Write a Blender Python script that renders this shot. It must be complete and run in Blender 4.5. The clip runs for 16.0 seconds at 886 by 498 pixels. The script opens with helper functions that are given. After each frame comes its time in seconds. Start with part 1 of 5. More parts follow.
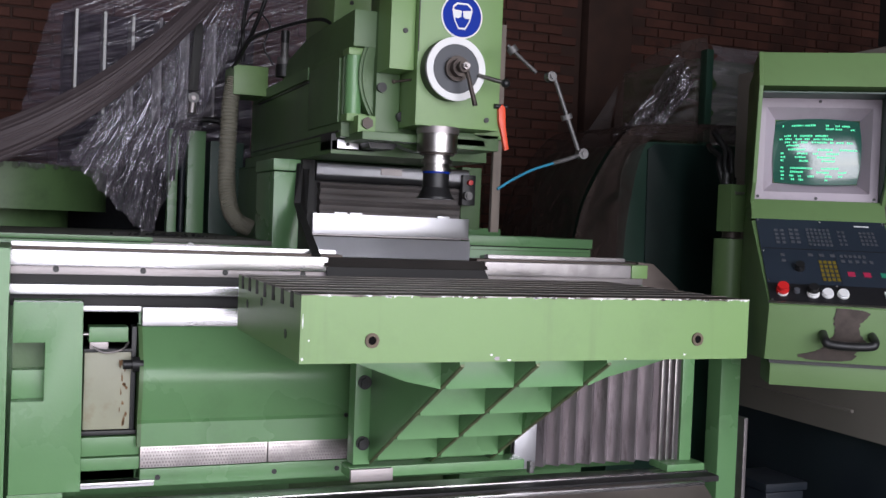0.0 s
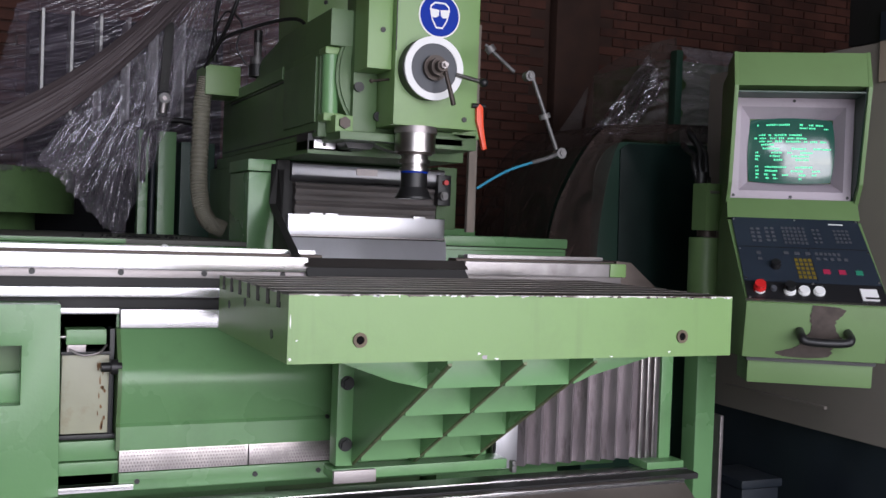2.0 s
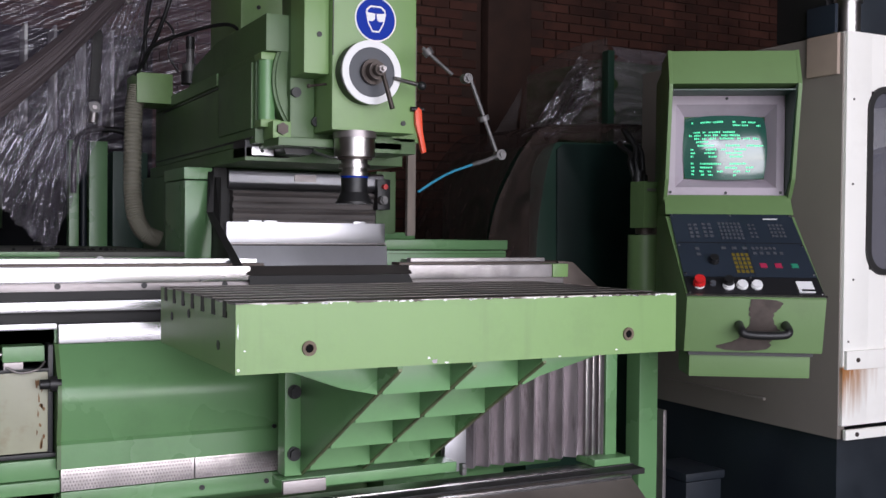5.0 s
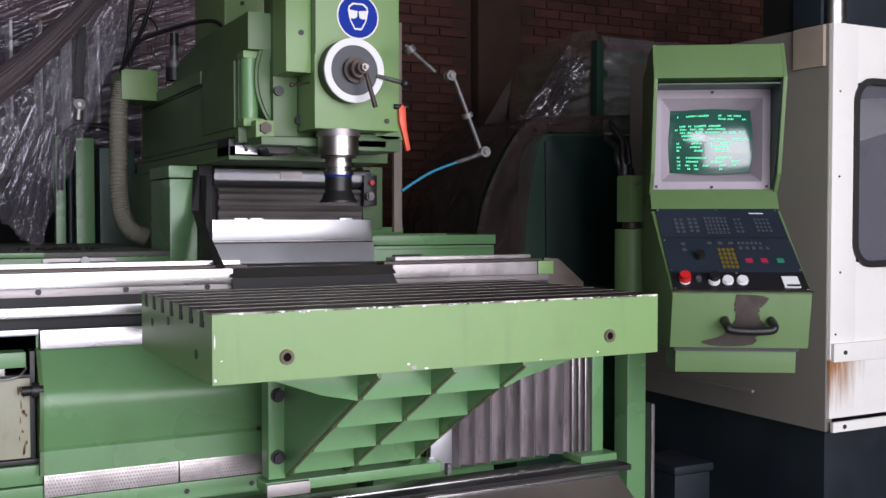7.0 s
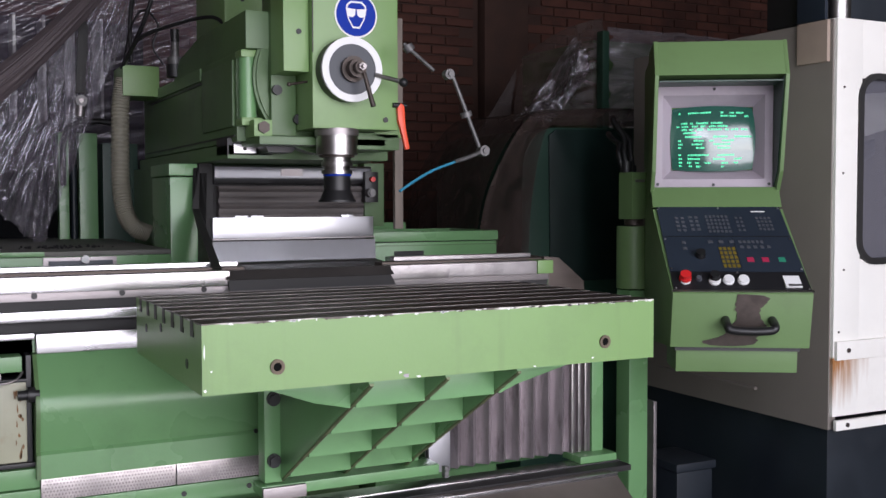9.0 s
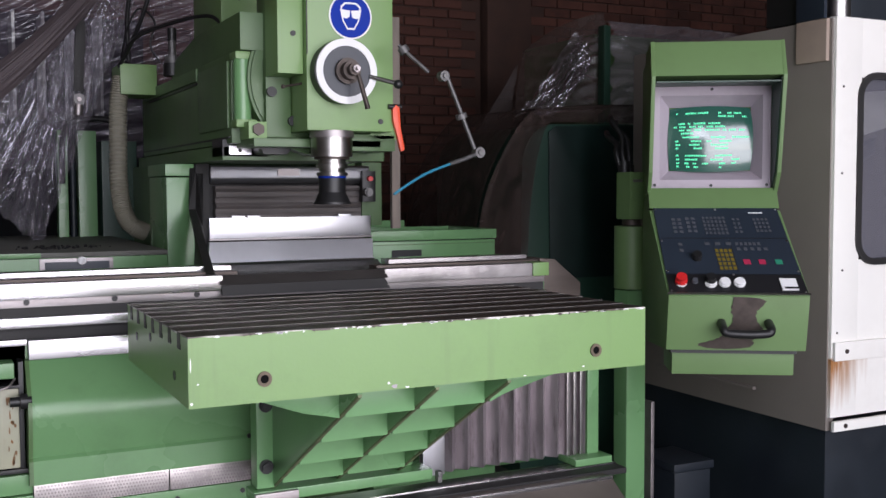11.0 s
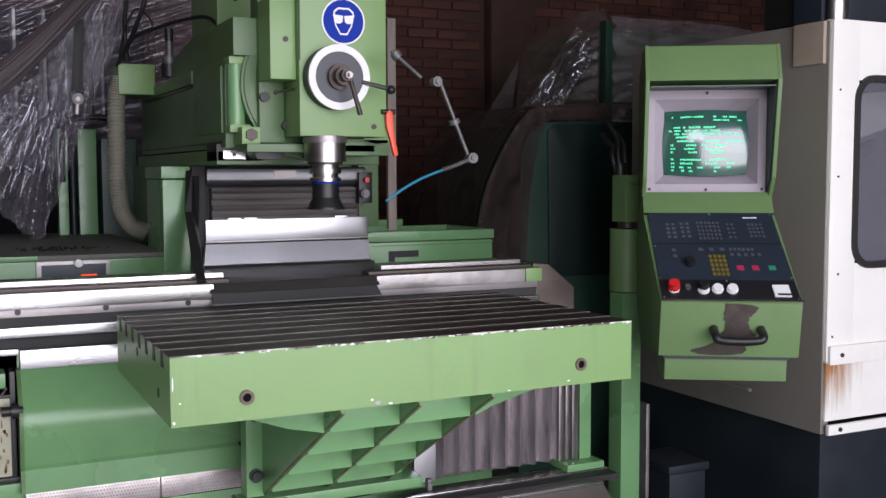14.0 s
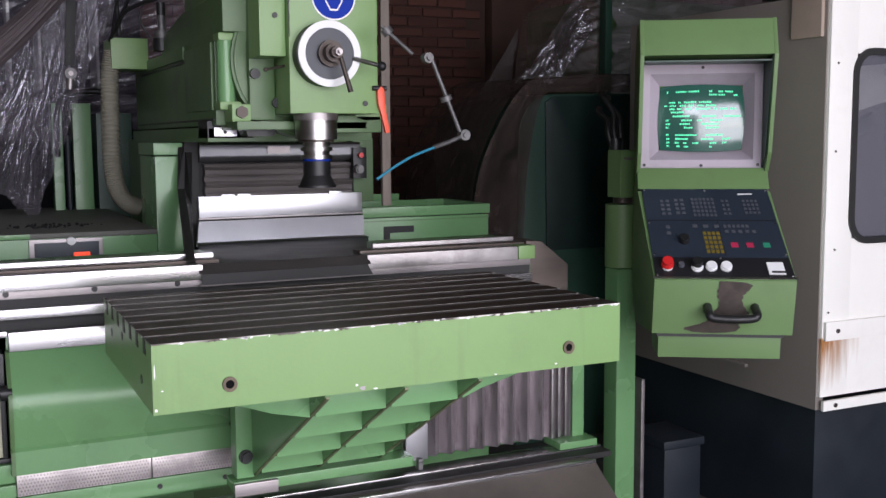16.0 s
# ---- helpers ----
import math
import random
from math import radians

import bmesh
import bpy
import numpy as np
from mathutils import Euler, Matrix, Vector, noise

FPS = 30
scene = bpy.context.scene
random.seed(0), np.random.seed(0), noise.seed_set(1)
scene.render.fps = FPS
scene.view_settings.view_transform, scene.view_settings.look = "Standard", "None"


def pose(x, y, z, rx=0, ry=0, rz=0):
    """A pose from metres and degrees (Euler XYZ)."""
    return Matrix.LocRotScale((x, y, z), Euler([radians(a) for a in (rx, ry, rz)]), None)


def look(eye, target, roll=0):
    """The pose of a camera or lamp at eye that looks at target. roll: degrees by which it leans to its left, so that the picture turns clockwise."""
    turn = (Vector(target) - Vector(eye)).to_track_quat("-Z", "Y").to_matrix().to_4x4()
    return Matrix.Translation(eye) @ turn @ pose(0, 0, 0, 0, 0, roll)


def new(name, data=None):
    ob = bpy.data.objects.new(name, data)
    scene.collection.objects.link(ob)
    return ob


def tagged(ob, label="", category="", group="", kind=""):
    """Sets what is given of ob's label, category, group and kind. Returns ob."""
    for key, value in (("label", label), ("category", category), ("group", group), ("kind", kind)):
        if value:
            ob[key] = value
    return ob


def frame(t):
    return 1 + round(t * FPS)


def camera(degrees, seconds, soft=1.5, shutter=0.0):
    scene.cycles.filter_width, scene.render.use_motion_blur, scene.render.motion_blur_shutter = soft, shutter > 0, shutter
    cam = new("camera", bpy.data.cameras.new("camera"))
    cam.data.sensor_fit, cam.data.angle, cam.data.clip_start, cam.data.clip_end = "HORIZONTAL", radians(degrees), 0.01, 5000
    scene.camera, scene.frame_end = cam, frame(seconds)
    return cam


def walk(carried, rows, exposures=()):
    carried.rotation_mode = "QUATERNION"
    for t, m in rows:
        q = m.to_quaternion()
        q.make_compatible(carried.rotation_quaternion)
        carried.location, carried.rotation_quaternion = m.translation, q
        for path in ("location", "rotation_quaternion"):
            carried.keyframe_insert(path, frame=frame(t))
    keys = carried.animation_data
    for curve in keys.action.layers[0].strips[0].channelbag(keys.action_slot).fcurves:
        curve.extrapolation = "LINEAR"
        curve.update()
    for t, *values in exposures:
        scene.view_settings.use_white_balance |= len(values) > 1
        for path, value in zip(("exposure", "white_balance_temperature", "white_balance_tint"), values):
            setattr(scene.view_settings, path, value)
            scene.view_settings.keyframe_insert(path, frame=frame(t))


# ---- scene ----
# ---------------------------------------------------------------- camera
cam = camera(46.3, 16.0)
# seconds, place, then yaw (left), pitch (up) and roll in degrees
PATH = [
    (0, -0.4309, -2.0302, 1.2425, -21.787, -1.364, 2.313),
    (0.5, -0.4429, -2.0247, 1.2403, -22.172, -1.184, 2.259),
    (1, -0.4506, -2.0173, 1.2375, -22.756, -1.082, 2.213),
    (1.5, -0.4602, -2.0090, 1.2349, -23.156, -1.198, 2.106),
    (2, -0.4704, -2.0025, 1.2332, -23.778, -1.169, 2.053),
    (2.5, -0.4771, -1.9931, 1.2313, -24.548, -0.923, 1.743),
    (3, -0.4837, -1.9852, 1.2300, -25.526, -0.767, 1.719),
    (3.5, -0.4897, -1.9815, 1.2265, -26.256, -0.796, 1.469),
    (4, -0.4923, -1.9806, 1.2258, -26.776, -0.686, 1.176),
    (6.5, -0.4667, -1.9918, 1.2675, -27.698, -1.525, 0.044),
    (7, -0.4515, -1.9926, 1.2790, -27.556, -1.802, -0.015),
    (7.5, -0.4374, -1.9920, 1.2910, -27.358, -2.098, -0.167),
    (8, -0.4289, -1.9945, 1.3014, -27.203, -2.262, -0.183),
    (8.5, -0.4194, -1.9958, 1.3136, -27.017, -2.383, -0.169),
    (9, -0.4085, -1.9980, 1.3251, -26.895, -2.642, -0.142),
    (11.5, -0.3581, -2.0088, 1.3828, -26.338, -3.463, -0.297),
    (12, -0.3477, -2.0137, 1.3941, -26.254, -3.584, -0.388),
    (12.5, -0.3385, -2.0195, 1.4062, -26.312, -3.700, -0.338),
    (13, -0.3306, -2.0228, 1.4169, -26.276, -3.929, -0.262),
    (13.5, -0.3236, -2.0257, 1.4280, -26.205, -4.148, -0.215),
    (14, -0.3171, -2.0301, 1.4404, -25.863, -4.248, -0.179),
    (14.5, -0.3079, -2.0329, 1.4508, -25.600, -4.320, -0.222),
    (15, -0.2963, -2.0347, 1.4576, -25.449, -4.941, -0.326),
    (15.5, -0.2840, -2.0343, 1.4661, -25.294, -5.506, -0.350),
    (16, -0.2667, -2.0303, 1.4768, -25.481, -6.144, -0.388),
]


def aimed(x, y, z, yaw, pitch, roll):
    a, b = radians(yaw), radians(pitch)
    ahead = Vector((-math.sin(a) * math.cos(b), math.cos(a) * math.cos(b), math.sin(b)))
    eye = Vector((x, y, z))
    return look(eye, eye + ahead, roll)


walk(cam, [(r[0], aimed(*r[1:])) for r in PATH], [(0.0, 0.0, 6280, 17.5), (5.0, 0.03, 6300, 19.0), (11.0, 0.1, 6300, 19.5), (16.0, 0.12, 6300, 19.5)])

# ---------------------------------------------------------------- light
world = bpy.data.worlds.new("sky")
scene.world = world
world.use_nodes = True
wn, wl = world.node_tree.nodes, world.node_tree.links
sky = wn.new("ShaderNodeTexSky")
sky.sky_type, sky.sun_disc = "NISHITA", False
sky.sun_elevation, sky.sun_rotation = radians(35), radians(150)
wn["Background"].inputs["Strength"].default_value = 0.12
wl.new(sky.outputs[0], wn["Background"].inputs["Color"])

# daylight standing in the open gate behind the camera
gate = bpy.data.lights.new("gate_daylight", "AREA")
gate.shape, gate.size, gate.size_y = "RECTANGLE", 5.6, 3.5
gate.energy, gate.color = 312, (0.97, 0.98, 1.0)
gate_ob = new("gate_daylight", gate)
gate_ob.matrix_world = look((1.0, -4.55, 1.85), (1.0, 0, 1.85))
# added fill lamp, set in a made-up opening high in the same wall
fill_lamp = bpy.data.lights.new("added_fill", "AREA")
fill_lamp.shape, fill_lamp.size, fill_lamp.size_y = "RECTANGLE", 1.6, 1.2
fill_lamp.energy, fill_lamp.color = 45, (0.93, 0.97, 1.0)
fill_ob = new("added_fill", fill_lamp)
fill_ob.matrix_world = look((-2.6, -4.55, 3.4), (-2.2, 0, 2.2))

# ---------------------------------------------------------------- materials


def mat(name, color, rough=0.5, metal=0.0, var=0.15, scale=6.0, fine=90.0, bump=0.06, dirt=None, dirt_amount=0.35, stretch=(1, 1, 1), spec=0.5, coat=0.0):
    """Principled surface with broad and fine variation of colour, gloss and relief."""
    m = bpy.data.materials.new(name)
    m.use_nodes = True
    n, l = m.node_tree.nodes, m.node_tree.links
    p = n["Principled BSDF"]
    tc, mp = n.new("ShaderNodeTexCoord"), n.new("ShaderNodeMapping")
    mp.inputs["Scale"].default_value = stretch
    l.new(tc.outputs["Object"], mp.inputs["Vector"])
    broad, grain = n.new("ShaderNodeTexNoise"), n.new("ShaderNodeTexNoise")
    for node, s, d in ((broad, scale, 6.0), (grain, fine, 3.0)):
        node.inputs["Scale"].default_value, node.inputs["Detail"].default_value = s, d
        l.new(mp.outputs["Vector"], node.inputs["Vector"])
    ramp = n.new("ShaderNodeValToRGB")
    ramp.color_ramp.elements[0].position, ramp.color_ramp.elements[1].position = 0.3, 0.72
    lo, hi = [max(0, c * (1 - var)) for c in color], [min(1, c * (1 + var)) for c in color]
    ramp.color_ramp.elements[0].color, ramp.color_ramp.elements[1].color = (*lo, 1), (*hi, 1)
    l.new(broad.outputs["Fac"], ramp.inputs["Fac"])
    out = ramp.outputs["Color"]
    if dirt:
        stain = n.new("ShaderNodeTexNoise")
        stain.inputs["Scale"].default_value, stain.inputs["Detail"].default_value = scale * 1.7, 9.0
        stain.inputs["Roughness"].default_value = 0.7
        l.new(mp.outputs["Vector"], stain.inputs["Vector"])
        cut = n.new("ShaderNodeMapRange")
        cut.inputs["From Min"].default_value, cut.inputs["From Max"].default_value = 0.52, 0.75
        cut.inputs["To Max"].default_value = dirt_amount
        l.new(stain.outputs["Fac"], cut.inputs["Value"])
        mix = n.new("ShaderNodeMix")
        mix.data_type = "RGBA"
        l.new(cut.outputs["Result"], mix.inputs["Factor"])
        l.new(out, mix.inputs["A"])
        mix.inputs["B"].default_value = (*dirt, 1)
        out = mix.outputs["Result"]
    l.new(out, p.inputs["Base Color"])
    rr = n.new("ShaderNodeMapRange")
    rr.inputs["To Min"].default_value, rr.inputs["To Max"].default_value = max(0.03, rough * 0.75), min(1, rough * 1.3)
    l.new(broad.outputs["Fac"], rr.inputs["Value"])
    l.new(rr.outputs["Result"], p.inputs["Roughness"])
    p.inputs["Metallic"].default_value = metal
    p.inputs["Specular IOR Level"].default_value = spec
    p.inputs["Coat Weight"].default_value = coat
    if bump:
        b = n.new("ShaderNodeBump")
        b.inputs["Strength"].default_value, b.inputs["Distance"].default_value = bump, 0.004
        l.new(grain.outputs["Fac"], b.inputs["Height"])
        l.new(b.outputs["Normal"], p.inputs["Normal"])
    return m


GREEN = (0.178, 0.312, 0.106)
M_GREEN = mat("green_paint", GREEN, 0.36, var=0.06, scale=2.2, fine=140, bump=0.05, dirt=(0.11, 0.17, 0.07), dirt_amount=0.3)
M_GREEN3 = mat("console_green_paint", (0.135, 0.228, 0.088), 0.42, var=0.07, scale=3.0, fine=160, bump=0.06, dirt=(0.1, 0.14, 0.06), dirt_amount=0.35)
M_TAN = mat("tan_board", (0.42, 0.33, 0.27), 0.6, var=0.15)
M_GREEN2 = mat("green_paint_cool", (0.142, 0.298, 0.128), 0.27, var=0.07, scale=2.0, fine=140, bump=0.05, dirt=(0.07, 0.12, 0.06), dirt_amount=0.35)
M_GREEN_DK = mat("dark_grimy_green_paint", (0.085, 0.16, 0.06), 0.42, var=0.12, scale=3.0, fine=120, bump=0.08, dirt=(0.03, 0.05, 0.025), dirt_amount=0.5)
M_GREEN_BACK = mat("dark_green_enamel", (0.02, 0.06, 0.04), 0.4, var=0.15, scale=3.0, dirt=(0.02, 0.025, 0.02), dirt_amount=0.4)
M_IRON = mat("oiled_cast_iron", (0.046, 0.03, 0.024), 0.45, 0.35, var=0.25, scale=5.0, fine=60, bump=0.08, dirt=(0.03, 0.022, 0.018), dirt_amount=0.6, stretch=(0.35, 4, 4))
M_SLOT = mat("slot_iron", (0.03, 0.026, 0.024), 0.5, 0.4, var=0.3)
M_EDGE = mat("slot_edge_highlight", (0.22, 0.2, 0.19), 0.4, 0.7, var=0.3, scale=8, stretch=(0.4, 3, 3))
M_STEEL = mat("ground_steel", (0.52, 0.51, 0.52), 0.27, 1.0, var=0.12, scale=5.0, fine=70, bump=0.03, dirt=(0.22, 0.2, 0.19), dirt_amount=0.35, stretch=(0.25, 3, 3))
M_SHEET = mat("dented_bare_sheet", (0.4, 0.375, 0.375), 0.4, 0.75, var=0.3, scale=7, fine=24, bump=0.5, dirt=(0.16, 0.14, 0.13), dirt_amount=0.5)
M_GIB = mat("stained_gib_iron", (0.1, 0.08, 0.07), 0.5, 0.6, var=0.3, scale=8, dirt=(0.04, 0.03, 0.025), dirt_amount=0.6, stretch=(0.3, 2, 2))
M_STEEL_DULL = mat("dull_steel", (0.34, 0.31, 0.31), 0.42, 0.85, var=0.25, scale=6.0, fine=60, bump=0.05, dirt=(0.1, 0.08, 0.075), dirt_amount=0.5, stretch=(0.4, 2, 2))
M_PLATE = mat("telescopic_plate_steel", (0.55, 0.55, 0.58), 0.32, 1.0, var=0.06, scale=3.0, fine=50, bump=0.03, dirt=(0.4, 0.4, 0.43), dirt_amount=0.3, stretch=(1, 1, 0.5))
M_PLEAT = mat("stained_pleat_steel", (0.36, 0.32, 0.335), 0.36, 0.8, var=0.3, scale=7.0, fine=40, bump=0.06, dirt=(0.1, 0.08, 0.08), dirt_amount=0.85, stretch=(3, 3, 0.6))
M_CHROME = mat("polished_chrome", (0.42, 0.4, 0.39), 0.3, 1.0, var=0.2, scale=14, bump=0.0)
M_ALU = mat("dull_turned_alloy", (0.150, 0.146, 0.146), 0.5, 0.6, var=0.3, scale=40, bump=0.05)
M_RIBEDGE = mat("rubbed_rib_edge", (0.17, 0.19, 0.1), 0.5, 0.3, var=0.4, scale=20)
M_COLLAR = mat("rusty_collar", (0.13, 0.1, 0.07), 0.6, 0.3, var=0.3, scale=60)
M_RUST = mat("rust_stain", (0.2, 0.105, 0.045), 0.7, var=0.3, scale=40)
M_BLACK = mat("black_plastic", (0.012, 0.012, 0.013), 0.42, var=0.2, bump=0.05)
M_RUBBER = mat("black_rubber", (0.018, 0.017, 0.017), 0.62, var=0.25, bump=0.1)
M_FOLD = mat("dirty_bellows_cloth", (0.11, 0.097, 0.094), 0.62, 0.1, var=0.35, scale=9.0, fine=60, bump=0.15, dirt=(0.15, 0.11, 0.09), dirt_amount=0.5, stretch=(0.6, 2, 5))
M_WHITE = mat("white_enamel", (0.88, 0.86, 0.81), 0.35, var=0.04, scale=2.0, dirt=(0.55, 0.5, 0.45), dirt_amount=0.2)
# White enamel coloured grey-brown to hold the shade of the side panel.
M_GREYSIDE = mat("shaded_white_enamel", (0.21, 0.185, 0.165), 0.42, var=0.1, scale=2.0, dirt=(0.2, 0.17, 0.15), dirt_amount=0.35)
M_NAVY = mat("dark_blue_base_paint", (0.012, 0.017, 0.024), 0.45, var=0.2, dirt=(0.03, 0.03, 0.035), dirt_amount=0.3)
M_CREAM = mat("oil_tank_plastic", (0.36, 0.36, 0.26), 0.4, var=0.12, scale=5.0, dirt=(0.2, 0.11, 0.05), dirt_amount=0.65)
M_RED = mat("red_plastic", (0.6, 0.02, 0.02), 0.35, var=0.05)
M_ORANGE = mat("orange_red_plastic", (0.8, 0.075, 0.02), 0.35, var=0.05)
M_BLUE = mat("sign_blue", (0.003, 0.03, 0.33), 0.5, var=0.05, bump=0.0, spec=0.15)
M_SIGNWHITE = mat("sign_white", (0.8, 0.8, 0.8), 0.4, var=0.03, bump=0.0)
M_CYAN = mat("blue_nozzle_tube", (0.03, 0.22, 0.34), 0.35, var=0.08)
M_HOSE = mat("grey_green_conduit", (0.27, 0.255, 0.2), 0.55, var=0.15, bump=0.1, dirt=(0.08, 0.07, 0.05), dirt_amount=0.4)
M_BEZEL = mat("mauve_grey_bezel", (0.40, 0.345, 0.395), 0.55, var=0.06, scale=3.0, fine=200, bump=0.08, dirt=(0.2, 0.17, 0.18), dirt_amount=0.45)
M_PANEL = mat("blue_grey_membrane", (0.018, 0.026, 0.040), 0.42, var=0.1, bump=0.03)
M_PANEL2 = mat("black_membrane", (0.010, 0.010, 0.012), 0.4, var=0.1)
M_KEY = mat("grey_key", (0.07, 0.075, 0.088), 0.5, var=0.1)
M_YELLOW = mat("yellow_key", (0.150, 0.110, 0.010), 0.5)
M_PINK = mat("red_key", (0.375, 0.022, 0.068), 0.45)
M_TEAL = mat("green_key", (0.02, 0.22, 0.13), 0.45)
M_RUBBED = mat("bare_rubbed_metal", (0.07, 0.055, 0.048), 0.45, 0.5, var=0.3, scale=30)
M_BROWNTRAY = mat("oily_steel_tray", (0.17, 0.145, 0.13), 0.42, 0.45, var=0.3, scale=4.0, fine=30, bump=0.1, dirt=(0.24, 0.22, 0.2), dirt_amount=0.35)
M_DUST = mat("dusty_grey_top", (0.13, 0.13, 0.115), 0.6, 0.1, var=0.2, scale=5.0, bump=0.15, dirt=(0.05, 0.05, 0.045), dirt_amount=0.5)
M_WOOD = mat("grey_weathered_wood", (0.2, 0.165, 0.14), 0.7, var=0.2, stretch=(6, 6, 0.7))
M_BRICK = mat("old_red_brick", (0.1, 0.037, 0.026), 0.85, var=0.45, scale=3.0, fine=60, bump=0.5, dirt=(0.035, 0.02, 0.018), dirt_amount=0.8)
M_MORTAR = mat("sooty_mortar", (0.066, 0.034, 0.026), 0.9, var=0.3, scale=4.0, bump=0.4)
M_FLOOR = mat("oil_stained_concrete", (0.075, 0.07, 0.064), 0.6, var=0.3, scale=1.6, fine=40, bump=0.2, dirt=(0.02, 0.018, 0.016), dirt_amount=0.8)
# Plaster of unseen walls, kept dark to limit bounced light.
M_PLASTER = mat("dark_plaster", (0.12, 0.105, 0.095), 0.85, var=0.2, scale=1.5, bump=0.2, dirt=(0.09, 0.08, 0.07), dirt_amount=0.5)
M_CEIL = mat("dark_roof_boards", (0.07, 0.06, 0.05), 0.8, var=0.3, scale=2.0, stretch=(1, 6, 1))
M_TREAD = mat("tread_steel", (0.5, 0.46, 0.45), 0.3, 0.95, var=0.3, scale=10, dirt=(0.12, 0.1, 0.09), dirt_amount=0.6)

# bricks differ from one to the next
n_, l_ = M_BRICK.node_tree.nodes, M_BRICK.node_tree.links
info, hsv = n_.new("ShaderNodeObjectInfo"), n_.new("ShaderNodeHueSaturation")
src = n_["Principled BSDF"].inputs["Base Color"].links[0].from_socket
rng_ = n_.new("ShaderNodeMapRange")
rng_.inputs["To Min"].default_value, rng_.inputs["To Max"].default_value = 0.72, 1.25
geo_ = n_.new("ShaderNodeNewGeometry")
add_ = n_.new("ShaderNodeMath")
l_.new(info.outputs["Random"], add_.inputs[0])
l_.new(geo_.outputs["Random Per Island"], add_.inputs[1])
frac_ = n_.new("ShaderNodeMath")
frac_.operation = "FRACT"
l_.new(add_.outputs[0], frac_.inputs[0])
l_.new(frac_.outputs[0], rng_.inputs["Value"])
l_.new(rng_.outputs["Result"], hsv.inputs["Value"])
l_.new(src, hsv.inputs["Color"])
l_.new(hsv.outputs["Color"], n_["Principled BSDF"].inputs["Base Color"])


def worn_edge(name, base, top, depth, chip=(0.62, 0.6, 0.55)):
    """Paint that has flaked along an upper edge at the height top (in the thing's own metres)."""
    m = base.copy()
    m.name = name
    n, l = m.node_tree.nodes, m.node_tree.links
    p = n["Principled BSDF"]
    src = p.inputs["Base Color"].links[0].from_socket
    tc, sep = n.new("ShaderNodeTexCoord"), n.new("ShaderNodeSeparateXYZ")
    l.new(tc.outputs["Object"], sep.inputs[0])
    near = n.new("ShaderNodeMapRange")
    near.inputs["From Min"].default_value, near.inputs["From Max"].default_value = top - depth, top
    l.new(sep.outputs["Z"], near.inputs["Value"])
    flake = n.new("ShaderNodeTexNoise")
    flake.inputs["Scale"].default_value, flake.inputs["Detail"].default_value = 16, 8
    flake.inputs["Roughness"].default_value = 0.65
    l.new(tc.outputs["Object"], flake.inputs["Vector"])
    add = n.new("ShaderNodeMath")
    l.new(near.outputs["Result"], add.inputs[0])
    l.new(flake.outputs["Fac"], add.inputs[1])
    cut = n.new("ShaderNodeMath")
    cut.operation = "GREATER_THAN"
    cut.inputs[1].default_value = 1.27
    l.new(add.outputs[0], cut.inputs[0])
    tone = n.new("ShaderNodeTexNoise")
    tone.inputs["Scale"].default_value = 9
    l.new(tc.outputs["Object"], tone.inputs["Vector"])
    ramp = n.new("ShaderNodeValToRGB")
    ramp.color_ramp.elements[0].position, ramp.color_ramp.elements[1].position = 0.45, 0.55
    ramp.color_ramp.elements[0].color, ramp.color_ramp.elements[1].color = (0.08, 0.06, 0.05, 1), (*chip, 1)
    l.new(tone.outputs["Fac"], ramp.inputs["Fac"])
    mix = n.new("ShaderNodeMix")
    mix.data_type = "RGBA"
    l.new(cut.outputs[0], mix.inputs["Factor"])
    mp = n.new("ShaderNodeMapping")
    mp.inputs["Scale"].default_value = (26, 26, 2.2)
    l.new(tc.outputs["Object"], mp.inputs["Vector"])
    runs = n.new("ShaderNodeTexNoise")
    runs.inputs["Scale"].default_value, runs.inputs["Detail"].default_value = 1.0, 4
    l.new(mp.outputs["Vector"], runs.inputs["Vector"])
    dim = n.new("ShaderNodeMapRange")
    dim.inputs["From Min"].default_value, dim.inputs["From Max"].default_value = 0.6, 0.78
    dim.inputs["To Max"].default_value = 0.35
    l.new(runs.outputs["Fac"], dim.inputs["Value"])
    grime = n.new("ShaderNodeMix")
    grime.data_type = "RGBA"
    l.new(dim.outputs["Result"], grime.inputs["Factor"])
    l.new(src, grime.inputs["A"])
    grime.inputs["B"].default_value = (0.13, 0.2, 0.08, 1)
    l.new(grime.outputs["Result"], mix.inputs["A"])
    l.new(ramp.outputs["Color"], mix.inputs["B"])
    l.new(mix.outputs["Result"], p.inputs["Base Color"])
    return m


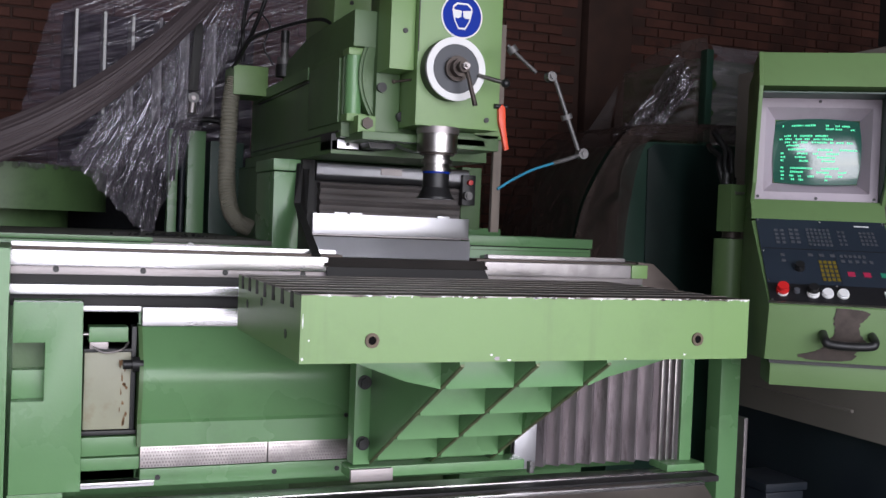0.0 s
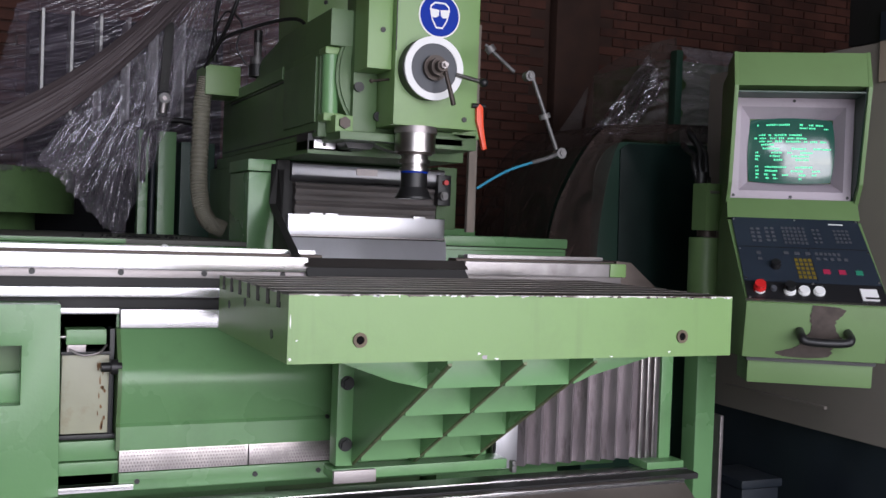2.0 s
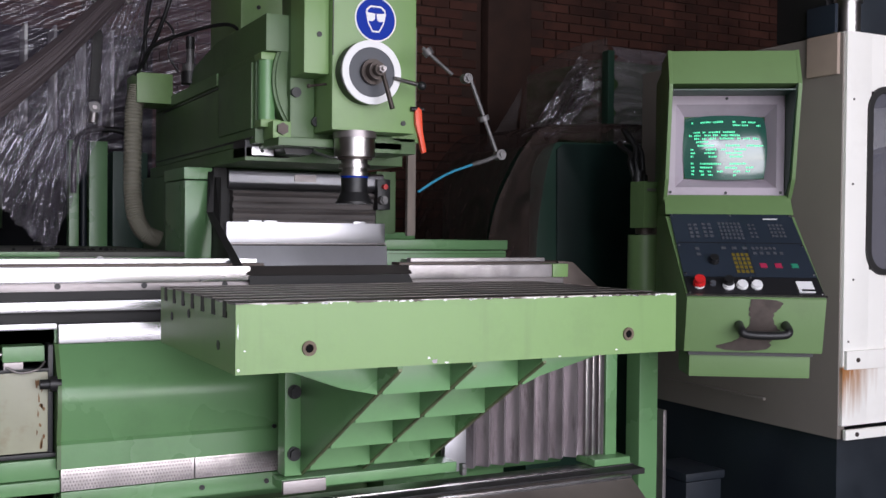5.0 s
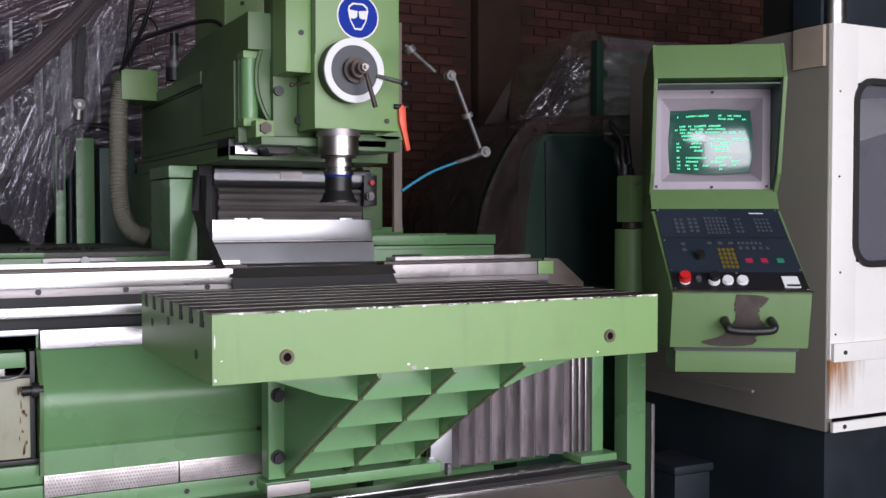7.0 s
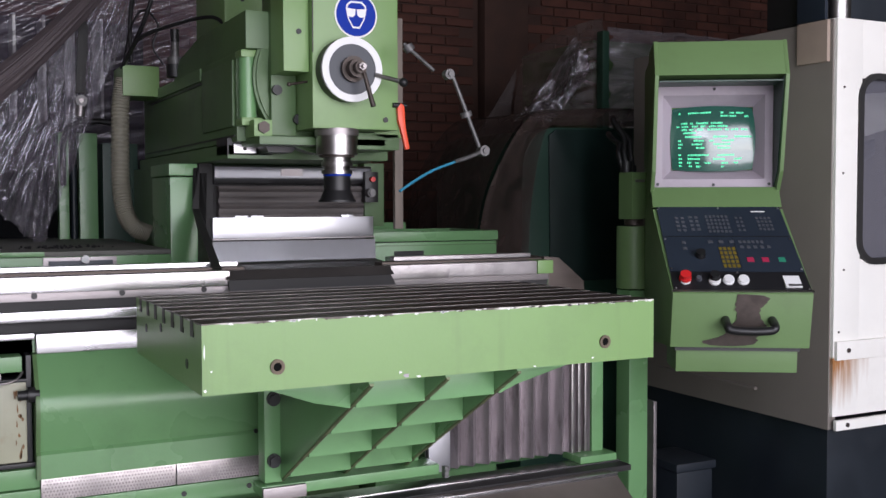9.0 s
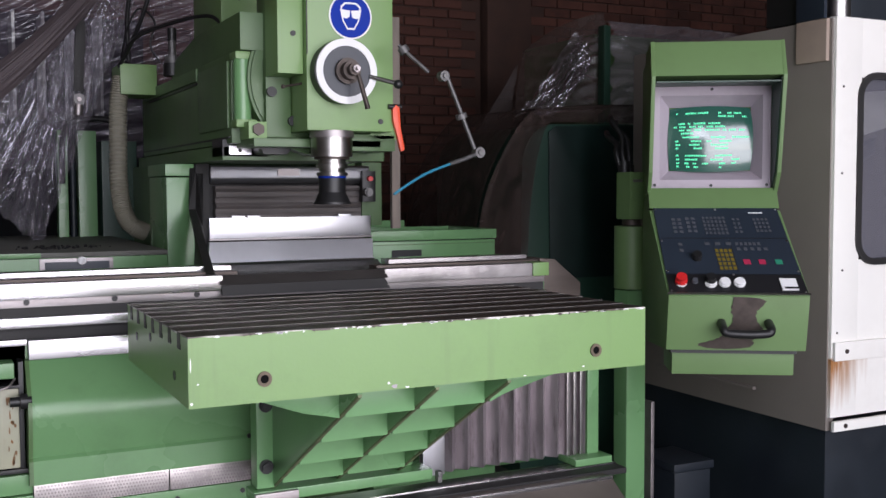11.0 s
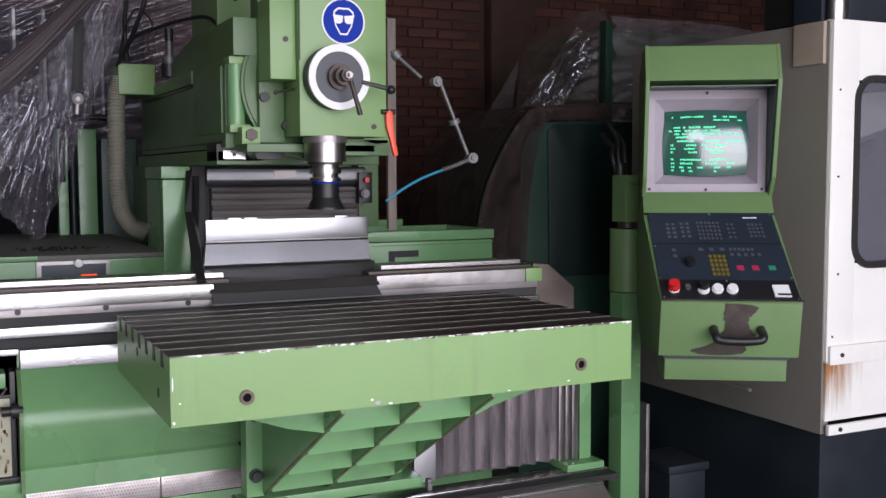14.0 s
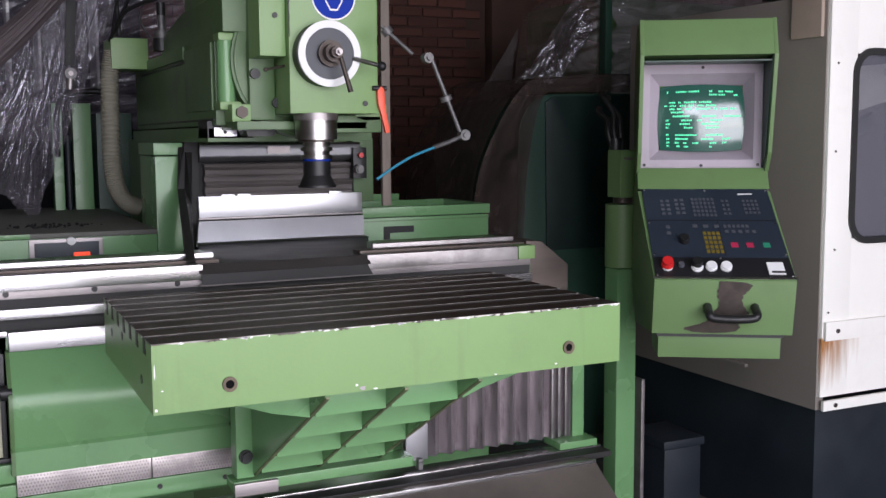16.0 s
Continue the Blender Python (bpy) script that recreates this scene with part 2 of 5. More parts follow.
def rusted(base, x0, x1, z0, z1):
    """White enamel with rust that has run down from a strip, between x0..x1 and z0..z1 in the thing's own metres."""
    m = base.copy()
    m.name = "rust_run_enamel"
    n, l = m.node_tree.nodes, m.node_tree.links
    p = n["Principled BSDF"]
    src = p.inputs["Base Color"].links[0].from_socket
    tc, sep, mp = n.new("ShaderNodeTexCoord"), n.new("ShaderNodeSeparateXYZ"), n.new("ShaderNodeMapping")
    l.new(tc.outputs["Object"], sep.inputs[0])
    mp.inputs["Scale"].default_value = (60, 10, 5)
    l.new(tc.outputs["Object"], mp.inputs["Vector"])
    streak = n.new("ShaderNodeTexNoise")
    streak.inputs["Scale"].default_value, streak.inputs["Detail"].default_value = 1.0, 6
    l.new(mp.outputs["Vector"], streak.inputs["Vector"])
    value = streak.outputs["Fac"]
    for axis, a, c in (("X", x1, x0), ("Z", z0, z1), ("Z", z1 + 0.012, z1)):
        r = n.new("ShaderNodeMapRange")
        r.inputs["From Min"].default_value, r.inputs["From Max"].default_value = a, c
        l.new(sep.outputs[axis], r.inputs["Value"])
        k = n.new("ShaderNodeMath")
        k.operation = "MULTIPLY"
        l.new(value, k.inputs[0])
        l.new(r.outputs["Result"], k.inputs[1])
        value = k.outputs[0]
    amount = n.new("ShaderNodeMapRange")
    amount.inputs["From Min"].default_value, amount.inputs["From Max"].default_value = 0.1, 0.42
    l.new(value, amount.inputs["Value"])
    mix = n.new("ShaderNodeMix")
    mix.data_type = "RGBA"
    l.new(amount.outputs["Result"], mix.inputs["Factor"])
    l.new(src, mix.inputs["A"])
    mix.inputs["B"].default_value = (0.38, 0.17, 0.06, 1)
    l.new(mix.outputs["Result"], p.inputs["Base Color"])
    return m


def film_material(name, tint, alpha, rough, crease=18.0, shine=0.25, relief=0.012, slant=42.0):
    """Thin film: mostly see-through, milky in places, with sharp glossy creases."""
    m = bpy.data.materials.new(name)
    m.use_nodes = True
    n, l = m.node_tree.nodes, m.node_tree.links
    out = n["Material Output"]
    n.remove(n["Principled BSDF"])
    clear, haze, gloss = n.new("ShaderNodeBsdfTransparent"), n.new("ShaderNodeBsdfDiffuse"), n.new("ShaderNodeBsdfGlossy")
    clear.inputs["Color"].default_value = (0.86, 0.85, 0.86, 1)
    haze.inputs["Color"].default_value = (*tint, 1)
    gloss.inputs["Color"].default_value = (0.9, 0.9, 0.95, 1)
    gloss.inputs["Roughness"].default_value = rough
    tc = n.new("ShaderNodeTexCoord")
    a, b = n.new("ShaderNodeTexNoise"), n.new("ShaderNodeTexNoise")
    a.inputs["Scale"].default_value, a.inputs["Detail"].default_value, a.inputs["Distortion"].default_value = 5, 8, 1.2
    b.inputs["Scale"].default_value, b.inputs["Detail"].default_value, b.inputs["Distortion"].default_value = crease, 5, 0.9
    turn = n.new("ShaderNodeMapping")
    turn.vector_type = "TEXTURE"
    turn.inputs["Rotation"].default_value = (0, radians(-slant), 0)
    turn.inputs["Scale"].default_value = (11.0, 1, 0.5)
    l.new(tc.outputs["Object"], turn.inputs["Vector"])
    l.new(tc.outputs["Object"], a.inputs["Vector"])
    l.new(turn.outputs["Vector"], b.inputs["Vector"])
    bump = n.new("ShaderNodeBump")
    bump.inputs["Strength"].default_value, bump.inputs["Distance"].default_value = 1.0, relief
    l.new(b.outputs["Fac"], bump.inputs["Height"])
    l.new(bump.outputs["Normal"], gloss.inputs["Normal"])
    mr = n.new("ShaderNodeMapRange")
    mr.inputs["From Min"].default_value, mr.inputs["From Max"].default_value = 0.3, 0.7
    mr.inputs["To Min"].default_value, mr.inputs["To Max"].default_value = alpha * 0.4, min(1, alpha * 1.5)
    l.new(a.outputs["Fac"], mr.inputs["Value"])
    one, two = n.new("ShaderNodeMixShader"), n.new("ShaderNodeMixShader")
    l.new(mr.outputs["Result"], one.inputs["Fac"])
    l.new(clear.outputs[0], one.inputs[1])
    l.new(haze.outputs[0], one.inputs[2])
    two.inputs["Fac"].default_value = shine
    l.new(one.outputs[0], two.inputs[1])
    l.new(gloss.outputs[0], two.inputs[2])
    l.new(two.outputs[0], out.inputs["Surface"])
    return m


M_FILM = film_material("clear_plastic_film", (0.4, 0.36, 0.43), 0.15, 0.13, 4.6, 0.17, 0.05)
M_FILM_FRONT = film_material("crinkled_clear_film", (0.5, 0.45, 0.5), 0.3, 0.15, 4.0, 0.34, 0.05, 40.0)
M_DARKCAB = mat("matt_black_cabinet", (0.011, 0.012, 0.014), 0.85, var=0.3, spec=0.12)
M_FILM_BACK = film_material("dusty_clear_film", (0.27, 0.23, 0.3), 0.3, 0.24, 5.0, 0.1, 0.02, 20.0)
M_FILM_BAND = film_material("opaque_dusty_film", (0.105, 0.085, 0.09), 2.2, 0.45, 2.0, 0.012, 0.02)
M_FILM_BROWN = film_material("dusty_plastic_film", (0.085, 0.06, 0.053), 0.6, 0.3, 4.0, 0.03, 0.015, 60.0)
M_FILM_DULL = film_material("sooty_plastic_film", (0.06, 0.045, 0.04), 0.6, 0.4, 4.0, 0.015, 0.02, 60.0)
M_FILM_SHINY = film_material("creased_plastic_film", (0.3, 0.26, 0.28), 0.1, 0.14, 4.5, 0.3, 0.05, 55.0)

M_GLASS = bpy.data.materials.new("tinted_window_glass")
M_GLASS.use_nodes = True
g = M_GLASS.node_tree.nodes["Principled BSDF"]
g.inputs["Base Color"].default_value = (0.2, 0.2, 0.24, 1)
g.inputs["Roughness"].default_value = 0.06
g.inputs["Alpha"].default_value = 0.4
g.inputs["Specular IOR Level"].default_value = 0.8

M_CRT = bpy.data.materials.new("crt_glass")
M_CRT.use_nodes = True
g = M_CRT.node_tree.nodes["Principled BSDF"]
g.inputs["Base Color"].default_value = (0.012, 0.03, 0.026, 1)
g.inputs["Roughness"].default_value = 0.1
g.inputs["Coat Weight"].default_value = 1.0
g.inputs["Coat IOR"].default_value = 1.75
g.inputs["Coat Roughness"].default_value = 0.17
g.inputs["Emission Color"].default_value = (0.05, 0.28, 0.2, 1)
g.inputs["Emission Strength"].default_value = 0.22
M_GLOW = bpy.data.materials.new("green_phosphor")
M_GLOW.use_nodes = True
g = M_GLOW.node_tree.nodes["Principled BSDF"]
g.inputs["Base Color"].default_value = (0.02, 0.2, 0.1, 1)
g.inputs["Emission Color"].default_value = (0.12, 1.0, 0.5, 1)
g.inputs["Emission Strength"].default_value = 1.1
M_REDLAMP = bpy.data.materials.new("lit_red_rocker")
M_REDLAMP.use_nodes = True
g = M_REDLAMP.node_tree.nodes["Principled BSDF"]
g.inputs["Base Color"].default_value = (0.7, 0.03, 0.01, 1)
g.inputs["Emission Color"].default_value = (1.0, 0.08, 0.02, 1)
g.inputs["Emission Strength"].default_value = 0.8

# ---------------------------------------------------------------- mesh helpers
ORIGIN = {}


def bx(bm, x0, x1, y0, y1, z0, z1, bev=0.003):
    """A box with softened edges."""
    v = bmesh.ops.create_cube(bm, size=1.0)["verts"]
    for a in v:
        a.co = Vector(((x0 + x1) / 2 + a.co.x * (x1 - x0), (y0 + y1) / 2 + a.co.y * (y1 - y0), (z0 + z1) / 2 + a.co.z * (z1 - z0)))
    if bev > 0:
        e = list({e for a in v for e in a.link_edges})
        bmesh.ops.bevel(bm, geom=e, offset=min(bev, 0.3 * min(abs(x1 - x0), abs(y1 - y0), abs(z1 - z0))), segments=2, profile=0.7, affect="EDGES")
    return bm


def cy(bm, p, q, r, r2=None, seg=28):
    """A round bar or cone from p to q."""
    p, q = Vector(p), Vector(q)
    m = Matrix.Translation((p + q) / 2) @ (q - p).to_track_quat("Z", "Y").to_matrix().to_4x4()
    bmesh.ops.create_cone(bm, cap_ends=True, segments=seg, radius1=r, radius2=r if r2 is None else r2, depth=(q - p).length, matrix=m)
    return bm


def ball(bm, c, r, seg=16):
    bmesh.ops.create_uvsphere(bm, u_segments=seg, v_segments=seg // 2, radius=r, matrix=Matrix.Translation(c))
    return bm


def prism(bm, poly, axis, a, b, bev=0.0):
    """A polygon drawn out along an axis; poly in the two other axes, in the order x, y, z."""
    def put(u, v, w):
        return {"x": (w, u, v), "y": (u, w, v), "z": (u, v, w)}[axis]
    lo = [bm.verts.new(put(u, v, a)) for u, v in poly]
    hi = [bm.verts.new(put(u, v, b)) for u, v in poly]
    fs = [bm.faces.new(lo[::-1]), bm.faces.new(hi)]
    for i in range(len(poly)):
        j = (i + 1) % len(poly)
        fs.append(bm.faces.new((lo[i], lo[j], hi[j], hi[i])))
    bmesh.ops.recalc_face_normals(bm, faces=fs)
    if bev > 0:
        bmesh.ops.bevel(bm, geom=list({e for f in fs for e in f.edges}), offset=bev, segments=2, profile=0.7, affect="EDGES")
    return bm


def ring(bm, c, axis, r_out, r_in, half, seg=48):
    """A flat ring (washer) round an axis, with thickness."""
    ax = {"x": (1, 2, 0), "y": (0, 2, 1), "z": (0, 1, 2)}[axis]
    vs = []
    for i in range(seg):
        a = 2 * math.pi * i / seg
        row = []
        for r, h in ((r_out, -half), (r_out, half), (r_in, half), (r_in, -half)):
            co = [0, 0, 0]
            co[ax[0]], co[ax[1]], co[ax[2]] = r * math.cos(a), r * math.sin(a), h
            row.append(bm.verts.new(Vector(co) + Vector(c)))
        vs.append(row)
    fs = []
    for i in range(seg):
        for k in range(4):
            fs.append(bm.faces.new((vs[i][k], vs[(i + 1) % seg][k], vs[(i + 1) % seg][(k + 1) % 4], vs[i][(k + 1) % 4])))
    bmesh.ops.recalc_face_normals(bm, faces=fs)
    return bm


def smooth_line(pts, steps=8):
    """Points of a smooth curve through pts."""
    p = [Vector(a) for a in pts]
    p = [p[0] * 2 - p[1]] + p + [p[-1] * 2 - p[-2]]
    out = []
    for i in range(1, len(p) - 2):
        for k in range(steps):
            t = k / steps
            a, b, c, d = p[i - 1], p[i], p[i + 1], p[i + 2]
            out.append(0.5 * ((2 * b) + (c - a) * t + (2 * a - 5 * b + 4 * c - d) * t * t + (3 * b - a - 3 * c + d) * t ** 3))
    out.append(p[-2])
    return out


def tube(bm, pts, r, seg=10, steps=8, ribbed=0.0, pitch=1):
    """A hose along a smooth line; ribbed swells every second ring."""
    line = smooth_line(pts, steps)
    rows, up = [], Vector((0.31, 0.17, 0.93))
    for i, c in enumerate(line):
        d = (line[min(i + 1, len(line) - 1)] - line[max(i - 1, 0)]).normalized()
        s = d.cross(up).normalized()
        w = s.cross(d).normalized()
        rr = r * (1 + (ribbed if (i // pitch) % 2 else 0))
        rows.append([bm.verts.new(c + rr * (math.cos(2 * math.pi * k / seg) * s + math.sin(2 * math.pi * k / seg) * w)) for k in range(seg)])
    for a, b in zip(rows, rows[1:]):
        for k in range(seg):
            bm.faces.new((a[k], a[(k + 1) % seg], b[(k + 1) % seg], b[k]))
    bm.faces.new(rows[0][::-1]), bm.faces.new(rows[-1])
    bmesh.ops.recalc_face_normals(bm, faces=bm.faces)
    return bm


def mesh_of(name, bm, material, origin=(0, 0, 0), angle=40):
    bmesh.ops.translate(bm, verts=bm.verts, vec=-Vector(origin))
    me = bpy.data.meshes.new(name)
    bm.to_mesh(me)
    bm.free()
    for k in material if isinstance(material, (list, tuple)) else [material]:
        me.materials.append(k)
    me.shade_smooth()
    me.set_sharp_from_angle(angle=radians(angle))
    return me


def thing(name, at, label, category, group="", kind=""):
    ob = new(name)
    ob.empty_display_size = 0.1
    ob.location = at
    ORIGIN[ob.name] = Vector(at)
    return tagged(ob, label, category, group, kind)


PLACE = [Matrix.Identity(4)]


def stand(x=0.0, y=0.0, z=0.0, kx=1.0, ky=1.0, kz=1.0, about=(0, 0, 0)):
    """Where the assembly that follows stands: its drawing is sized about a point and then shifted."""
    a = Vector(about)
    PLACE[0] = Matrix.Translation(a + Vector((x, y, z))) @ Matrix.Diagonal((kx, ky, kz, 1)) @ Matrix.Translation(-a)


def part(name, bm, material, parent, label=""):
    o = ORIGIN[parent.name]
    bm.transform(PLACE[0])
    ob = new(name, mesh_of(name, bm, material, o))
    ob.parent = parent
    ORIGIN[ob.name] = o
    return tagged(ob, label)


def solo(name, bm, material, at, label, category, group="", kind=""):
    ob = new(name, mesh_of(name, bm, material, at))
    ob.location = at
    ORIGIN[ob.name] = Vector(at)
    return tagged(ob, label, category, group, kind)


def B():
    return bmesh.new()

# ---------------------------------------------------------------- the hall
floor = solo("floor", bx(B(), -4.2, 9.2, -4.9, 5.6, -0.15, 0.0, 0), M_FLOOR, (0, 0, 0), "dark oil-stained concrete workshop floor", "floor", kind="structure")
# Ceiling and west, east, south walls are unseen, added to enclose the light.
solo("ceiling", bx(B(), -4.2, 9.2, -4.9, 5.6, 5.0, 5.15, 0), M_CEIL, (0, 0, 0), "unseen dark boarded roof over the hall", "ceiling", kind="structure")
wall_north = solo("wall_north", bx(B(), -4.2, 9.2, 5.212, 5.6, 0.0, 5.0, 0), M_MORTAR, (0, 0, 0), "old red brick wall with sooty mortar", "wall", kind="structure")
solo("wall_west", bx(B(), -4.5, -4.2, -4.9, 5.6, 0, 5.0, 0), M_PLASTER, (0, 0, 0), "unseen side wall of dark plaster", "wall", kind="structure")
solo("wall_east", bx(B(), 9.2, 9.5, -4.9, 5.6, 0, 5.0, 0), M_PLASTER, (0, 0, 0), "unseen side wall of dark plaster", "wall", kind="structure")
# The small upper opening is made up for the fill lamp.
bm = B()
for a in ((-4.2, -3.4, 0, 5), (-3.4, -1.8, 0, 2.8), (-3.4, -1.8, 4.0, 5), (-1.8, 3.8, 3.6, 5), (3.8, 9.2, 0, 5)):
    bx(bm, a[0], a[1], -4.9, -4.6, a[2], a[3], 0)
solo("wall_south", bm, M_PLASTER, (0, 0, 0), "unseen plastered wall with a wide open gate", "wall", kind="structure")
solo("ground", bx(B(), -40, 40, -60, -4.9, -0.3, -0.02, 0), M_FLOOR, (0, 0, 0), "concrete yard outside the gate", "ground", kind="structure")

# ---------------------------------------------------------------- milling machine
mill = thing("milling_machine", (0.4, 1.2, 0), "large green CNC milling machine with a slotted table", "milling machine")

# Near-black flat disc stands for the dark of the open bolt socket.
M_HOLE = mat("black_socket_hole", (0.004, 0.004, 0.004), 0.8, var=0.1, bump=0.0, spec=0.1)
M_TABLE = worn_edge("flaked_green_paint", M_GREEN, 1.0985, 0.014)

# table with seven slots along its length
stand(0.057, -0.089, 0.013, 0.874, 1.0, 0.9, (0, 0, 0.95))
SLOTS = [0.075 + 0.085 * i for i in range(7)]
poly = [(0.0, 0.95), (0.0, 1.1)]
for s in SLOTS:
    poly += [(s - 0.009, 1.1), (s - 0.009, 1.078), (s - 0.016, 1.078), (s - 0.016, 1.064), (s + 0.016, 1.064), (s + 0.016, 1.078), (s + 0.009, 1.078), (s + 0.009, 1.1)]
poly += [(0.64, 1.1), (0.64, 0.95)]
bm = prism(B(), poly, "x", 0.0, 1.2)
for f in bm.faces:
    c = f.calc_center_median()
    f.material_index = 1 if f.normal.z > 0.9 and c.z > 1.09 else 2 if 1.05 < c.z < 1.099 and 0.01 < c.y < 0.63 and abs(f.normal.x) < 0.5 else 0
table = part("table", bm, [M_TABLE, M_IRON, M_SLOT], mill, "worktable with dark slotted iron top")
# Lighter strip on each slot's rear lip, a highlight put in as colour.
for s in SLOTS:
    part("slot_glint", bx(B(), 0.001, 1.199, s + 0.009, s + 0.0125, 1.0995, 1.1012, 0), M_EDGE, table)
    part("slot_mouth", bx(B(), -0.0012, 0.0, s - 0.012, s + 0.012, 1.066, 1.099, 0), M_SLOT, table)
for x in (0.166, 1.042):
    bolt = part("table_bolt", ring(B(), (x, -0.001, 1.0), "y", 0.0165, 0.0095, 0.003), M_COLLAR, table, "rusty round screw collar")
    part("bolt_socket", cy(B(), (x, -0.001, 1.0), (x, 0.001, 1.0), 0.0096, seg=18), M_HOLE, bolt)
for y, z in ((0.12, 1.0), (0.52, 1.03), (0.36, 1.05)):
    part("end_hole", cy(B(), (-0.0012, y, z), (0.002, y, z), 0.011, seg=20), M_BLACK, table)
rnd = random.Random(4)
for i in range(70):
    x, w = rnd.uniform(0.06, 1.19), rnd.uniform(0.002, 0.012)
    h = rnd.uniform(0.001, 0.0042)
    bm = B()
    n = 11
    ps = [(x + w * math.cos(2 * math.pi * k / n) * rnd.uniform(0.35, 1), 1.1005 - h + h * math.sin(2 * math.pi * k / n) * rnd.uniform(0.25, 1)) for k in range(n)]
    prism(bm, ps, "y", -0.0008, 0.003)
    part("paint_chip", bm, M_SIGNWHITE if i % 3 else M_RUBBED, table)

for x, z, w, h in ((0.478, 0.957, 0.011, 0.008), (0.463, 0.966, 0.005, 0.004), (1.005, 0.962, 0.006, 0.003), (0.51, 0.953, 0.008, 0.003), (0.83, 0.953, 0.006, 0.002), (0.02, 1.0, 0.003, 0.002), (0.005, 1.04, 0.002, 0.02), (0.006, 0.96, 0.004, 0.006)):
    ps = [(x + w * math.cos(2 * math.pi * k / 9) * rnd.uniform(0.4, 1), z + h * math.sin(2 * math.pi * k / 9) * rnd.uniform(0.5, 1)) for k in range(9)]
    part("paint_chip", prism(B(), ps, "y", -0.0008, 0.003), M_BEZEL if w > 0.01 else M_SIGNWHITE, table)

# ribbed bracket under the table
bracket = part("ribbed_bracket", bx(B(), 0.33, 0.90, 0.585, 0.66, 0.528, 0.558), M_GREEN2, mill)


def under(y):
    return 0.945 - (y - 0.02) * 0.64


for x in (0.40, 0.60, 0.80):
    part("rib", prism(B(), [(0.02, 0.949), (0.02, 0.94), (0.62, 0.558), (0.66, 0.558), (0.66, 0.949)], "x", x - 0.007, x + 0.007, 0.002), M_GREEN2, bracket)
    part("rib_edge", prism(B(), [(0.019, 0.941), (0.019, 0.935), (0.6195, 0.5535), (0.6195, 0.5595)], "x", x - 0.0045, x + 0.0045), M_RIBEDGE, bracket)
for k, y in enumerate((0.12, 0.27, 0.42, 0.56)):
    low = under(y) - 0.015
    for a, b in ((0.407, 0.593), (0.607, 0.793)):
        part("web", bx(B(), a, b, y, y + 0.014, low, 0.949, 0.002), M_GREEN2, bracket)
    if k == 0:
        part("gusset", prism(B(), [(0.12, 0.949), (0.393, 0.949), (0.393, low), (0.30, low + 0.02)], "y", y, y + 0.014, 0.002), M_GREEN2, bracket)
        part("gusset", prism(B(), [(0.807, 0.949), (1.12, 0.949), (0.86, low + 0.02), (0.807, low)], "y", y, y + 0.014, 0.002), M_GREEN2, bracket)
part("back_plate", bx(B(), 0.40, 0.86, 0.645, 0.66, 0.558, 0.949), M_GREEN2, bracket)
strip = part("flange_strip", bx(B(), 0.345, 0.398, 0.60, 0.655, 0.562, 0.945, 0.004), M_GREEN2, bracket)
for z in (0.80, 0.625):
    part("hex_bolt", cy(cy(B(), (0.372, 0.592, z), (0.372, 0.60, z), 0.02, seg=24), (0.372, 0.583, z), (0.372, 0.592, z), 0.016, seg=6), M_BLACK, strip, "black bolt head")
part("scraper", bx(B(), 0.33, 0.46, 0.57, 0.584, 0.520, 0.556), M_STEEL_DULL, bracket, "bare worn steel scraper")
part("limit_dog", bx(bx(B(), 0.905, 0.92, 0.56, 0.58, 0.52, 0.555), 0.906, 0.919, 0.556, 0.561, 0.54, 0.546), M_ALU, bracket)

# bed with its ways
stand(0.085, 0.11, -0.004)
bed = part("bed", bx(B(), -0.56, 1.31, 0.70, 0.98, 0.5, 1.10), M_GREEN2, mill)
for x0, x1, back, metal in ((-0.56, 0.262, 0.0, M_STEEL), (0.742, 1.245, 0.07, M_SHEET)):
    part("upper_way", bx(B(), x0, x1, 0.664, 0.725, 1.100, 1.141, 0.004), metal, bed, "bright steel way")
    part("top_gib", bx(B(), x0, x1 + 0.06, 0.73, 0.79, 1.101, 1.147, 0.004), M_GIB, bed, "dark stained gib strip")
    part("top_rail", bx(B(), x0 + back, x1 + 0.06, 0.80, 0.83, 1.101, 1.158, 0.003), metal, bed)
    part("top_cover", bx(B(), x0 + 1.7 * back, x1 + 0.06, 0.84, 0.98, 1.101, 1.15, 0.003), M_GREEN2, bed)
part("way_end", bx(B(), 1.247, 1.305, 0.663, 0.727, 1.100, 1.142, 0.003), M_GREEN, bed, "green painted end of the way")
# End plate uses the gib iron to be darker than the green bed.
part("end_slope", prism(B(), [(1.312, 1.15), (1.37, 1.145), (1.47, 1.065), (1.47, 0.98), (1.312, 0.98)], "y", 0.73, 0.98, 0.004), M_GIB, bed, "dark sloping end plate")
part("bolt_band", bx(B(), -0.56, 1.30, 0.682, 0.70, 1.079, 1.103, 0.001), M_STEEL_DULL, bed)
for i in range(5):
    x = -0.45 + 0.215 * i
    part("way_bolt", cy(B(), (x, 0.681, 1.092), (x, 0.684, 1.092), 0.008, seg=14), M_BLACK, bed)
part("way_gap", bx(B(), -0.56, 1.30, 0.688, 0.70, 1.054, 1.079, 0), M_RUBBER, bed)
part("lower_way", bx(B(), -0.56, 1.30, 0.668, 0.70, 1.028, 1.054, 0.004), M_STEEL, bed)
part("wiper_gap", bx(B(), -0.56, 1.30, 0.69, 0.70, 0.998, 1.028, 0), M_RUBBER, bed)
part("apron_rail", bx(B(), -0.235, 1.28, 0.652, 0.70, 0.949, 0.998, 0.004), M_STEEL, bed)
